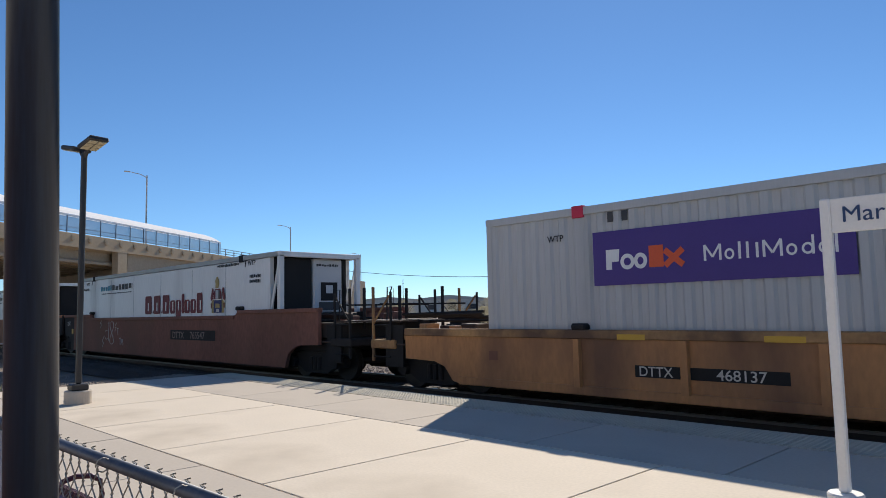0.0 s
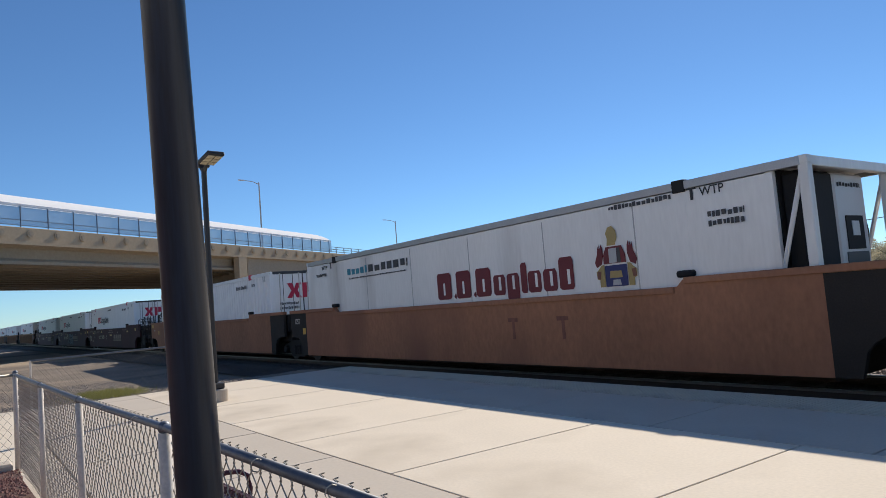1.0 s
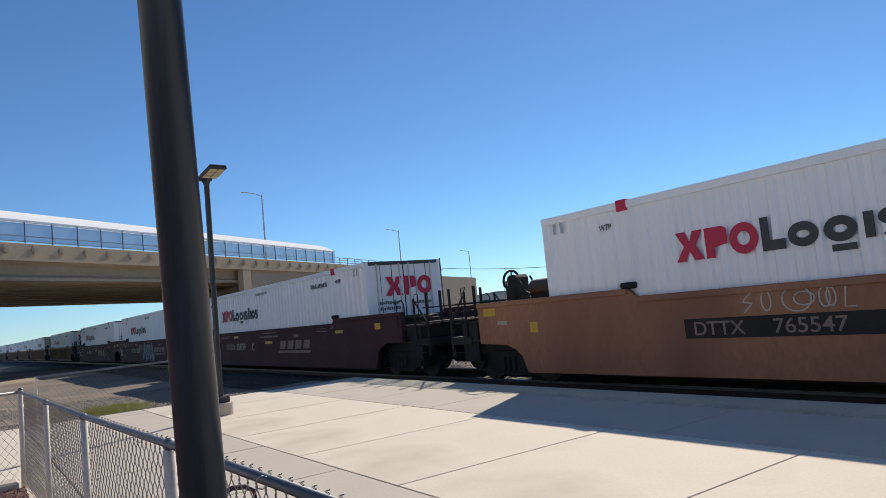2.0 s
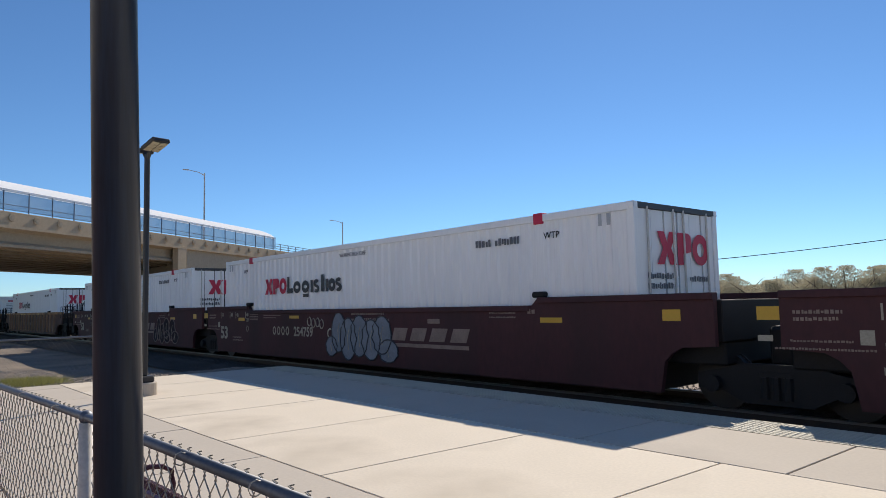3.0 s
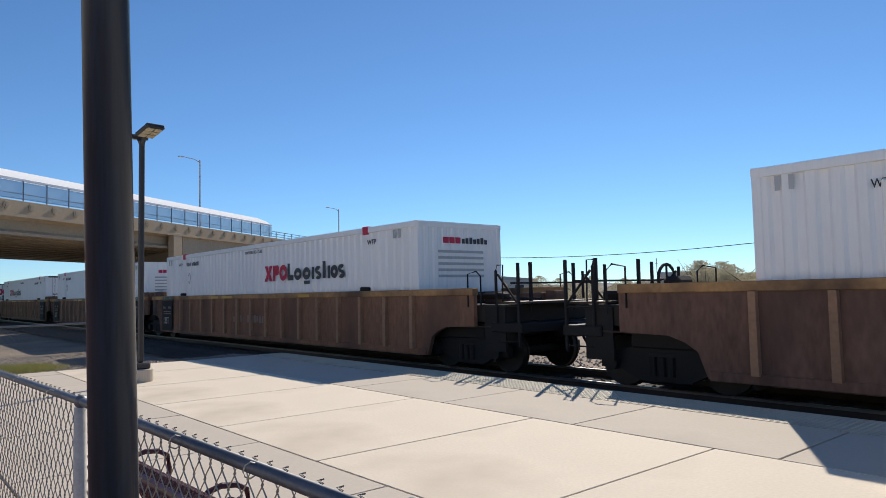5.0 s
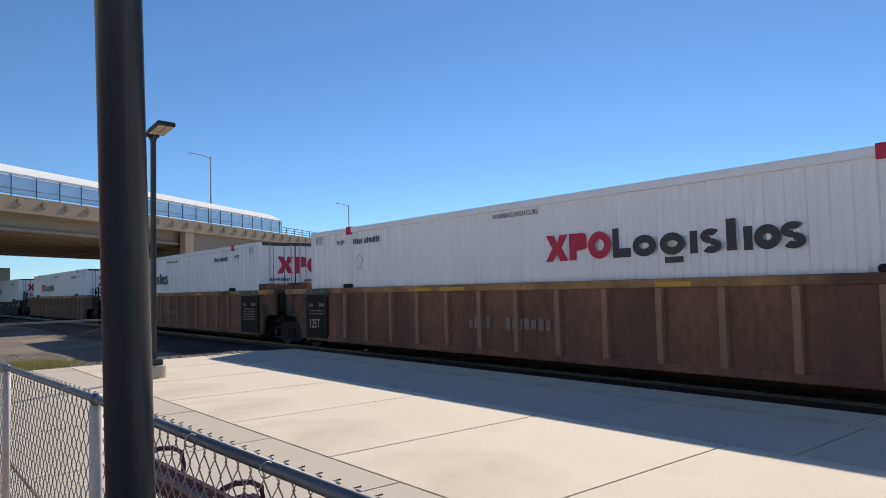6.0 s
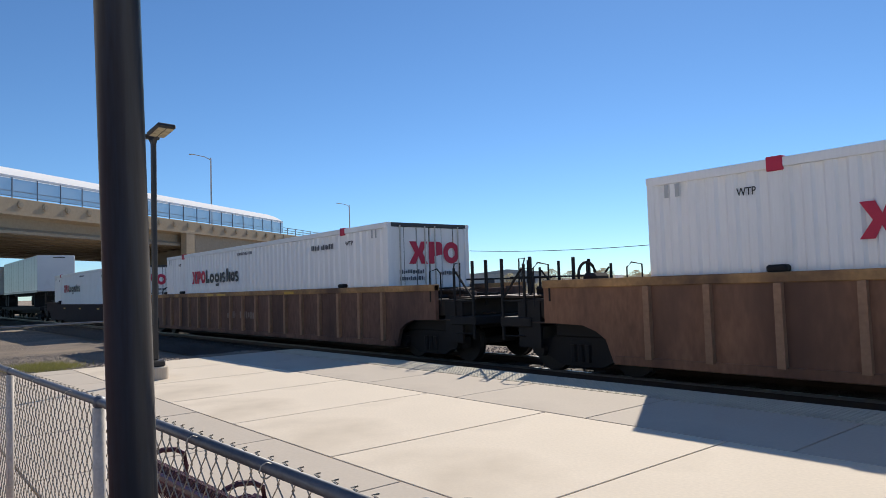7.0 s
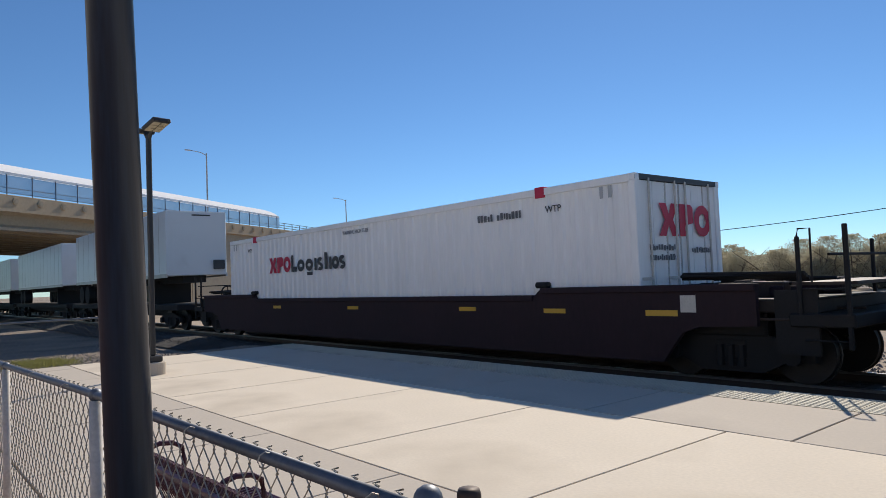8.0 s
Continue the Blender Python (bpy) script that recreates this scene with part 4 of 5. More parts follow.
def dress_car(car, style, ends):
    y = -1.405
    face = wall_frame(-1)
    L = BOX_L
    if style == "maroon":
        writing("length_mark", "53", 0.54, Matrix.Translation((-0.16, y, 0.47)) @ face, M_CREAM, car, 1.12, weight=.03)
        lb = BM()
        for q in range(4):
            ring_form(lb, 3.82 + .27 * q, .77, .10, .125, .045, y)
        tagged(part("faded_lettering", lb, M_CREAM, car, "pale lettering forms"), kind="stuff")
        writing("car_number", "254759", 0.36, Matrix.Translation((5.0, y, .64)) @ face, M_CREAM, car, weight=.02)
        marks("reflector", [(1.28, 1.74, 1.04, 1.14), (4.75, 5.3, 1.12, 1.2), (8.3, 9.0, .84, .94), (14.2, 14.7, 1.06, 1.15), (-1.62, -1.32, 1.12, 1.30), (L + .5, L + .8, 1.1, 1.27)], y, M_REFL, car, "yellow reflector strips")
        fine = [(2.12, 2.72, 1.27 - .05 * i, 1.29 - .05 * i) for i in range(5)] + [(3.1, 4.2, 1.2, 1.22), (3.1, 3.9, 1.13, 1.15)]
        fine += word_bars(-1.15, -.55, 1.20, 1.25, 71, (.03, .07)) + word_bars(-1.15, -.6, 1.11, 1.16, 72, (.03, .07)) + word_bars(-1.2, -.45, .84, .87, 73, (.03, .06)) + word_bars(-1.4, -.2, .74, .77, 74, (.03, .06))
        fine += word_bars(.85, 1.5, .50, .54, 75, (.03, .06)) + word_bars(.85, 1.6, .41, .45, 76, (.03, .06))
        fine += word_bars(8.0, 9.4, 1.21, 1.28, 77, (.04, .09)) + word_bars(7.8, 9.6, 1.06, 1.14, 78, (.05, .10))
        fine += word_bars(12.9, 13.6, 1.22, 1.25, 79, (.03, .07)) + word_bars(12.9, 13.6, 1.14, 1.17, 80, (.03, .07)) + word_bars(13.9, 14.1, 1.2, 1.32, 81, (.08, .12))
        marks("data_text", fine, y, M_FAINT, car, "small white data bars")
        for x, s, z in ((-.08, "53", 1.18), (0.66, "48", 1.18), (1.12, "45", 1.18), (1.86, "40", 1.18), (1.88, "20", 1.02)):
            writing("stack_mark", s, 0.16, Matrix.Translation((x, y, z)) @ face, M_CREAM, car)
            if z > 1.1:
                marks("stack_bar", [(x - .06, x - .035, 1.12, 1.32)], y, M_CREAM, car)
        rg = BM()
        ring_form(rg, 1.96, .80, .09, .09, .018, y)
        part("round_mark", rg, M_CREAM, car, "small white ring mark")
        writing("unit_mark", "B" if ends[0] == "car" else "C", 0.36, Matrix.Translation((6.82, y, 0.62)) @ face, M_CREAM, car, weight=.02)
        prism_bm = BM()
        for k in range(4):
            x0 = 9.68 + k * 0.68
            prism(prism_bm, [(x0, .64), (x0 + .5, .64), (x0 + .62, .92), (x0 + .12, .92)], y - .003, y)
        box(prism_bm, 9.6, 12.3, y - .003, y, .5, .58)
        box(prism_bm, 11.0, 11.4, y - .003, y, 1.02, 1.12)
        part("slanted_logo", prism_bm, M_FAINT, car, "slanted faded gold logo blocks")
        marks("placard", [(-.38, -.22, .82, 1.0), (-1.62, -1.42, .84, .92)], y, M_CREAM, car, "pale yellow placard")
    elif style == "ribbed":
        for x0, x1 in [(15.12, 16.4)] * (ends[1] == "joint") + [(0.0, 1.12)] * (ends[0] == "joint"):
            marks("data_panel", [(x0, x1, .15, 1.3)], y - .05, M_BLACK, car, "black data panel")
            wd = x1 - x0
            fine = word_bars(x0 + .12 * wd, x0 + .35 * wd, .98, 1.08, 91, (.06, .09)) + word_bars(x0 + .62 * wd, x0 + .86 * wd, .98, 1.08, 92, (.06, .09))
            for q in range(5 if x0 > 5 else 2):
                fine += word_bars(x0 + .15 * wd, x0 + .85 * wd, .86 - .08 * q, .90 - .08 * q, 93 + q, (.03, .07))
            marks("data_text", fine, y - .054, M_FAINT, car, "small white data bars")
            marks("chord_decal", [(x0 + .02, x1 - .02, 1.345, 1.45)], y - .037, M_DGREEN, car, "dark green decal on the top chord")
            marks("decal_bar", [(x0 + .2 * wd, x0 + .24 * wd, 1.36, 1.44), (x0 + .72 * wd, x0 + .76 * wd, 1.36, 1.44)], y - .041, M_CREAM, car)
        if ends[0] == "joint":
            writing("capacity_mark", "125T", 0.34, Matrix.Translation((0.14, y - .054, 0.42)) @ face, M_CREAM, car, 0.85, weight=.02)
        marks("faded_number", word_bars(6.7, 7.4, .6, .82, 31, (.15, .2)) + word_bars(7.75, 8.9, .6, .82, 32, (.15, .2)), y - .02, M_FAINT, car, "faded pale number bars")
        marks("reflector", [(4.9, 5.5, 1.35, 1.42), (5.8, 6.6, 1.35, 1.42), (11, 11.6, 1.35, 1.42)], y - .036, M_REFL, car, "yellow reflector strips")
    elif style == "yellow":
        marks("number_plate", [(2.98, 3.72, .36, .53), (3.72, 4.14, .36, .53), (4.14, 5.14, .36, .53)], y, M_BLACK, car, "black number panel")
        writing("car_number", "DTTX", 0.20, Matrix.Translation((3.04, y - .004, .38)) @ face, M_MARKW, car)
        writing("car_number", "468137", 0.20, Matrix.Translation((4.2, y - .004, .38)) @ face, M_MARKW, car, 1.1)
        marks("reflector", [(2.72, 3.18, .9, .98), (4.86, 5.36, .9, .98), (7.4, 7.9, .9, .98)], y - .036, M_REFL, car, "yellow reflector strips")
        marks("old_patch", [(.1, .3, .5, .66)], y, M_BROWN, car)
    elif style == "low":
        marks("reflector", [(3.4, 3.9, .78, .86), (7.6, 8.1, .78, .86), (11.9, 12.4, .78, .86), (14.2, 14.7, .76, .84), (16.3, 16.85, .74, .83)], y, M_REFL, car, "yellow reflector strips")
        marks("notice", [(16.9, 17.15, .8, 1.05)], y, M_MARKW, car, "white notice plate")
    else:
        if ends == ("joint", "joint"):
            marks("worn_letter", [(9.9, 10.2, .9, .98), (10.02, 10.1, .55, .9), (11.3, 11.6, .9, .98), (11.42, 11.5, .55, .9)], y, M_BROWN, car, "worn dark letter bars")
        else:
            x0 = 3.05 if ends == ("car", "joint") else 9.72
            marks("data_panel", [(x0, x0 + 3.1, .64, .94)], y + .001, M_SOOT, car, "dark number panel")
            writing("car_number", "DTTX", 0.29, Matrix.Translation((x0 + .15, y - .004, .69)) @ face, M_FAINT, car, 1.1)
            writing("car_number", "765547", 0.29, Matrix.Translation((x0 + 1.42, y - .004, .69)) @ face, M_FAINT, car, 1.15)
        if ends[0] == "car":
            marks("reflector", [(-1.95, -1.55, 1.22, 1.38), (-.5, -.28, .84, 1.04)], y - .001, M_REFL, car, "yellow placards")
            marks("placard", [(-1.5, -1.2, 1.02, 1.10)], y - .001, M_CREAM, car, "pale placard")
        if ends[0] == "joint":
            writing("capacity_mark", "125T", 0.24, Matrix.Translation((-.98, y - .003, 1.06)) @ face, M_MARKW, car, 0.85)
            marks("placard", [(-.36, -.14, .72, .92)], y - .003, M_REFL, car, "yellow placard")


# units: container rear at the clip's start, car style, ends
UNITS = [
    ("A", -8.34, "yellow", "car", "car", "grey"),
    ("B", -31.66, "smooth", "joint", "car", "reefer"),
    ("C", -51.11, "smooth", "joint", "joint", "reefer"),
    ("D", -70.63, "smooth", "car", "joint", "white"),
    ("E", -94.1, "maroon", "joint", "car", "white"),
    ("F", -113.8, "maroon", "joint", "joint", "white"),
    ("G", -133.25, "maroon", "car", "joint", "white"),
    ("H", -156.6, "ribbed", "car", "car", "white"),
    ("M", -180.18, "ribbed", "joint", "car", "turned"),
    ("N", -199.72, "ribbed", "joint", "joint", "turned"),
    ("O", -219.34, "ribbed", "car", "joint", "white"),
    ("P", -242.66, "ribbed", "car", "car", "white"),
    ("Q", -266.1, "low", "car", "car", "white"),
]
CAR_LABEL = {"yellow": "tan and yellow well car with black number panel on rails", "smooth": "weathered smooth brown well car unit on rails",
             "maroon": "dark maroon well car unit with white lettering", "ribbed": "dusty brown well car with upright ribs and yellow top chord",
             "low": "low dark maroon well car with yellow reflectors"}
BOX_LABEL = {"grey": "light grey corrugated container with purple banner", "reefer": "white refrigerated container with maroon lettering and open nose frame",
             "white": "white corrugated container with red and charcoal logo",
             "turned": "white corrugated container turned with its plain nose ahead"}
PROTO = {}


def make_box(kind, m):
    if kind in PROTO:
        return copy_thing(PROTO[kind], m)
    y = -BOX_W / 2 - 0.002
    if kind == "grey":
        c = freight_container(m, M_GREY, BOX_LABEL[kind], "containers on the train", "grey")
        marks("purple_banner", [(2.27, 5.95, 1.62, 2.46)], y, M_PURP, c, "purple banner panel")
        yb = y - .004
        wb, ob_, tb = BM(), BM(), BM()
        prism(wb, [(2.5, 1.86), (2.6, 1.86), (2.6, 1.98), (2.72, 1.98), (2.74, 2.17), (2.5, 2.17)], yb - .003, yb)
        ring_form(wb, 2.87, 1.97, .12, .12, .06, yb), ring_form(wb, 3.09, 1.97, .11, .12, .06, yb)
        prism(ob_, [(3.23, 1.86), (3.46, 1.86), (3.46, 2.18), (3.23, 2.18)], yb - .003, yb)
        bar_form(ob_, 3.48, 1.87, 3.76, 2.1, .09, yb - .001), bar_form(ob_, 3.48, 2.1, 3.76, 1.87, .09, yb - .0015)
        part("banner_white_form", wb, M_BRIGHT, c, "white logo forms")
        part("banner_orange_form", ob_, M_ORNG, c, "orange logo forms")
        x = 4.08
        for wd, hi in ((.24, .22), (.15, .15), (.07, .23), (.09, .22), (.07, .20), (.24, .22), (.15, .15), (.16, .24), (.15, .15), (.07, .24)):
            if wd > .2:
                for xa in (x, x + wd * .9):
                    bar_form(tb, xa, 1.90, xa, 1.90 + hi, .035, yb)
                bar_form(tb, x, 1.90 + hi, x + wd * .45, 1.95, .03, yb - .0005), bar_form(tb, x + wd * .9, 1.90 + hi, x + wd * .45, 1.95, .03, yb - .0005)
            elif wd > .1:
                ring_form(tb, x + wd * .45, 1.975, wd * .45, .075, .03, yb)
                if hi > .2:
                    bar_form(tb, x + wd * .85, 1.9, x + wd * .85, 1.9 + hi, .03, yb - .0005)
            else:
                bar_form(tb, x + .02, 1.9, x + .02, 1.9 + hi, .035, yb)
            x += wd + .035
        tagged(part("banner_thin_form", tb, M_BRIGHT, c, "thin white lettering forms"), kind="stuff")
        writing("wtp_mark", "WTP", 0.15, Matrix.Translation((1.38, y, 2.38)) @ wall_frame(-1), M_MARKD, c)
        marks("vent_slot", [(2.55, 2.65, 2.6, 2.76), (2.8, 2.9, 2.6, 2.76)], y, M_CHAR, c)
    elif kind == "reefer":
        c = freight_container(m, M_REEFER, BOX_LABEL[kind], "containers on the train", "reefer")
        bm = BM()
        x, k = 7.33, 1.04
        for w, hi, lo in ((.62, .52, 0), (.10, .1, 0), (.6, .52, 0), (.1, .1, 0), (.58, .52, 0), (.42, .36, 0), (.42, .36, -.12), (.2, .52, 0), (.42, .36, 0), (.42, .36, 0), (.42, .52, 0)):
            z0 = 1.36
            w *= k
            hi *= 1.18
            prism(bm, [(x, z0 + lo + .05), (x + .06, z0 + lo), (x + w * .78, z0 + lo), (x + w * .86, z0 + lo + .06), (x + w * .86, z0 + hi - .07), (x + w * .76, z0 + hi), (x + .05, z0 + hi), (x, z0 + hi - .05)], y - .003, y)
            x += w
        part("maroon_lettering", bm, M_MARN, c, "maroon blackletter-style blocks")
        bm = BM()
        for x in (7.57, 8.31, 9.04, 9.59, 10.02, 10.70, 11.12, 11.58):
            box(bm, x, x + .07, y - .006, y - .003, 1.46, 1.74)
        tagged(part("letter_counter", bm, M_REEFER, c), kind="stuff")
        def crest(name, mt, lift, *outline):
            part(name, prism(BM(), [(12.27 + px * .95, 1.35 + pz * 1.05) for px, pz in outline], y - .003 - lift, y - lift), mt, c)

        for f in (lambda q: q, lambda q: 1 - q):
            crest("crest_lion", M_MARN, 0, *[(f(px), pz) for px, pz in ((.01, .42), (.05, .33), (.17, .38), (.22, .52), (.21, .66), (.18, .72), (.16, .64), (.14, .71), (.12, .64), (.10, .70), (.08, .56))])
            crest("crest_mantle", M_GOLD, .001, *[(f(px), pz) for px, pz in ((.10, .0), (.23, .0), (.23, .37), (.16, .36), (.10, .30), (.03, .26), (.04, .14), (.10, .12))])
            crest("crest_scroll", M_BROWN, .004, *[(f(px), pz) for px, pz in ((.04, .15), (.12, .13), (.15, .26), (.06, .27))])
        crest("crest_arch", M_MARN, .002, (.22, .38), (.74, .38), (.73, .52), (.66, .66), (.30, .66), (.23, .54))
        crest("crest_shield", M_GREY, .005, (.36, .39), (.54, .39), (.54, .63), (.36, .63))
        crest("crest_shield", M_CHAR, .005, (.55, .39), (.63, .39), (.62, .63), (.55, .63))
        crest("crest_field", M_BLUE, .002, (.24, .0), (.75, .0), (.75, .35), (.24, .35))
        crest("crest_figure", M_GOLD, .005, (.34, .14), (.64, .14), (.62, .25), (.36, .26))
        crest("crest_figure", M_GREY, .005, (.40, .02), (.60, .02), (.58, .11), (.42, .11))
        crest("crest_helmet", M_GOLD, .002, (.33, .68), (.52, .68), (.58, .80), (.56, .92), (.48, 1.0), (.38, .98), (.32, .88), (.35, .80))
        marks("teal_logo", word_bars(2.8, 4.0, 2.30, 2.50, 61, (.24, .3)), y, M_TEAL, c, "teal logo blocks")
        marks("charcoal_logo", word_bars(4.05, 6.1, 2.30, 2.50, 62, (.28, .36)) + word_bars(2.9, 6.0, 2.17, 2.21, 63), y, M_CHAR, c, "charcoal logo blocks")
        writing("wtp_mark", "WTP", 0.19, Matrix.Translation((14.5, y, 2.62)) @ wall_frame(-1), M_MARKD, c)
        writing("wtp_mark", "WTP", 0.17, Matrix.Translation((1.1, y, 2.58)) @ wall_frame(-1), M_MARKD, c)
        for x0 in (14.36, 1.75):
            part("lift_arrow", prism(BM(), [(x0 - .025, 2.58), (x0 + .025, 2.58), (x0 + .025, 2.74), (x0 + .1, 2.74), (x0, 2.86), (x0 - .1, 2.74), (x0 - .025, 2.74)], y - .003, y), M_MARKD, c, "black upward arrow")
        marks("weight_text", word_bars(14.6, 15.2, 2.27, 2.36, 64) + word_bars(14.6, 15.2, 2.13, 2.22, 65) + word_bars(.7, 1.4, 2.38, 2.47, 66) + word_bars(12.7, 14.0, 2.66, 2.74, 67), y, M_CHAR, c, "small dark writing bars")
    elif kind == "turned":
        c = freight_container(m, M_WHITE, BOX_LABEL[kind], "containers on the train", "turned")
        dress_turned_box(c, y)
    else:
        c = freight_container(m, M_WHITE, BOX_LABEL[kind], "containers on the train", "white")
        dress_white_box(c, y)
    PROTO[kind] = c
    return c


CARS = {}


def make_car(style, rear, front, m):
    key = (style, rear, front)
    if key in CARS:
        return copy_thing(CARS[key], m)
    car = well_car(m, style, rear, front, CAR_LABEL[style], "well cars of the train")
    dress_car(car, style, (rear, front))
    CARS[key] = car
    return car


BUILT = {}
for name, rear, style, e0, e1, kind in UNITS:
    BUILT[name] = (make_car(style, e0, e1, on_track(rear)), make_box(kind, on_track(rear) @ pose(0, 0, TOP - BOX_H)))
    for ob in BUILT[name]:
        MOVERS.append((ob, rear, 0.0 if ob is BUILT[name][0] else TOP - BOX_H))


# graffiti on single cars
def graffiti():
    car = BUILT["F"][0]
    y = -1.408
    def bubbles(car, rows, fill, line):
        for cx, cz, rx, rz in rows:
            bm = BM()
            blob(bm, cx, cz, rx, rz, y - random.uniform(0, .002))
            part("graffiti_fill", bm, fill, car)
            ring = [(cx + rx * math.cos(k * .3307) * (1 + .1 * math.sin(3 * k + cx)), y - .006, cz + rz * math.sin(k * .3307)) for k in range(20)]
            part("graffiti_outline", tube(BM(), ring, .017, 4), line, car, "bubble graffiti outline")
            part("graffiti_stroke", tube(BM(), [(cx + .02, y - .006, cz - .5 * rz), (cx - .03, y - .006, cz + .1 * rz), (cx + .05, y - .006, cz + .45 * rz)], .012, 4), M_CREAM, car)

    bubbles(car, ((7.05, .42, .27, .25), (7.4, .78, .33, .50), (7.85, .62, .36, .52), (8.35, .70, .38, .50), (8.85, .62, .38, .48), (9.3, .74, .38, .44), (9.55, .38, .38, .26)), M_GRAF, M_CHAR)
    tag = BM()
    for cx, cz in ((5.9, 1.04), (6.12, 1.0), (6.34, 1.02), (6.55, .98)):
        tube(tag, [(cx + .10 * math.sin(a * .7), y - .004, cz + .12 * math.cos(a * .7)) for a in range(9)], .016, 4)
    tagged(part("graffiti_tag", tag, M_CREAM, car, "small pale graffiti tag"), kind="stuff")
    bubbles(BUILT["G"][0], ((12.45, .42, .26, .27), (12.85, .68, .24, .46), (13.25, .5, .3, .4), (13.75, .72, .36, .40), (13.85, .38, .34, .24), (14.4, .66, .36, .42), (14.75, .38, .38, .24)), M_DMAROON, M_FAINT)
    car = BUILT["B"][0]
    sc = BM()

    def ess(cx, cz, h):
        tube(sc, [(cx + .3 * h * math.cos(.6 + 4.2 * k / 12), y + .002, cz + h * (.5 - k / 12)) if k <= 6 else (cx - .3 * h * math.cos(.6 + 4.2 * (12 - k) / 12), y + .002, cz + h * (.5 - k / 12)) for k in range(13)], .011, 4)

    ess(3.25, 1.15, .34)
    ess(3.52, .46, .42)
    ess(4.82, 1.02, .3)
    tube(sc, [(4.02, y + .002, 1.12), (4.12, y + .002, 1.22), (4.08, y + .002, .8), (4.1, y + .002, .5)], .011, 4)
    tube(sc, [(3.7, y + .002, .86), (3.95, y + .002, .88)], .011, 4)
    tube(sc, [(4.42 + .2 * math.sin(2 * a * .314), y + .002, .80 + .42 * math.cos(a * .314)) for a in range(21)], .011, 4)
    for cx, cz in ((5.05, .86), (5.3, .5)):
        tube(sc, [(cx - .09, y + .002, cz + .1), (cx + .1, y + .002, cz + .12)], .011, 4)
        tube(sc, [(cx, y + .002, cz + .11), (cx + .01, y + .002, cz - .12)], .011, 4)
    tube(sc, [(5.42, y + .002, .38), (5.45, y + .002, .58), (5.5, y + .002, .45), (5.56, y + .002, .58), (5.6, y + .002, .36)], .011, 4)
    tube(sc, [(3.7, y + .002, .62), (3.85, y + .002, .55), (4.0, y + .002, .58)], .011, 4)
    tagged(part("graffiti_line", sc, M_MARKW, car, "thin white graffiti scrawl"), kind="stuff")
    car = BUILT["D"][0]
    sc = BM()
    ess(4.15, 1.14, .3)
    for cx, rx, rz in ((4.42, .07, .14), (4.85, .2, .17), (4.95, .14, .09), (5.22, .07, .13), (5.3, .06, .12)):
        tube(sc, [(cx + rx * math.sin(a * .35), y + .002, 1.14 + rz * math.cos(a * .35)) for a in range(19)], .011, 4)
    tube(sc, [(5.5, y + .002, 1.3), (5.46, y + .002, 1.0), (5.6, y + .002, 1.0)], .011, 4)
    tagged(part("graffiti_line", sc, M_MARKW, car, "thin white graffiti scrawl"), kind="stuff")


graffiti()


def trailer_car(m):
    """A flat car with a highway trailer standing on it, as two things."""
    flat = thing("flat_car", m, "dark spine flat car carrying a highway trailer", "freight car", "flat cars of the train")
    part("deck", box(BM(), -1.2, 17.4, -1.3, 1.3, 0.62, 0.86), M_BLACK, flat, bevel=0.02)
    part("center_sill", box(BM(), -1.6, 17.8, -0.35, 0.35, 0.3, 0.62), M_BLACK, flat)
    for x in (0.3, 15.9):
        truck_under(flat, x, WHEEL, FRAME)
    tr = thing("semi_trailer", m, "white box semi-trailer standing on a flat car", "trailer", "trailers on the train")
    part("body", box(BM(), 0, 16.15, -1.3, 1.3, 2.05, 4.8), M_TRAIL, tr, bevel=0.03)
    for s in (-1, 1):
        for i in range(13):
            part("side_seam", box(BM(), 0.6 + i * 1.22, 0.63 + i * 1.22, s * 1.303 - .003, s * 1.303 + .003, 2.2, 4.7), M_ALU, tr)
        part("bottom_rail", box(BM(), 0, 16.15, min(s * 1.25, s * 1.32), max(s * 1.25, s * 1.32), 1.98, 2.14), M_ALU, tr)
    part("marker_lamp", box(BM(), 16.151, 16.17, -0.2, 0.6, 4.6, 4.66), M_CHAR, tr, "dark marker lamps")
    part("underframe", box(BM(), 0.3, 15.8, -0.5, 0.5, 1.75, 2.05), M_BLACK, tr)
    for x in (1.3, 2.6):
        for y in (-1.05, 1.05):
            part("tyre", disc(BM(), (x, y, 1.38), 0.5, "y", 0.5, 18), M_BLACK, tr)
    part("landing_leg", box(BM(), 12.6, 12.8, -0.9, 0.9, 0.86, 1.9), M_BLACK, tr)
    part("nose_box", box(BM(), 16.15, 16.3, 0.7, 1.15, 2.3, 2.7), M_CHAR, tr, "dark connection box")
    return flat, tr


first = None
for i in range(7):
    s = -289.0 - 20.4 * i
    pair = trailer_car(on_track(s)) if first is None else tuple(copy_thing(o, on_track(s)) for o in first)
    first = first or pair
    for ob in pair:
        MOVERS.append((ob, s, 0.0))
s = -451.0
for i in range(5):
    for ob, z in ((make_car("ribbed", "car", "car", on_track(s)), 0.0), (make_box(("white", "white", "grey")[i % 3], on_track(s) @ pose(0, 0, TOP - BOX_H)), TOP - BOX_H)):
        MOVERS.append((ob, s, z))
    s -= 23.4

# ---- the near lamp pole and the fence ----
pole = thing("lamp_pole", pose(-1.551, 0.4416, 0.15, 1.25, -0.65, 0), "dark bronze round steel lamp pole beside the fence", "lamp pole")
part("shaft", tube(BM(), [(0, 0, 0), (0, 0, 7.5)], [0.0485, 0.046], 40), M_POLE, pole, smooth=True)
part("base_cover", tube(BM(), [(0, 0, -0.06), (0, 0, 0.12)], [0.12, 0.07], 24), M_POLE, pole)

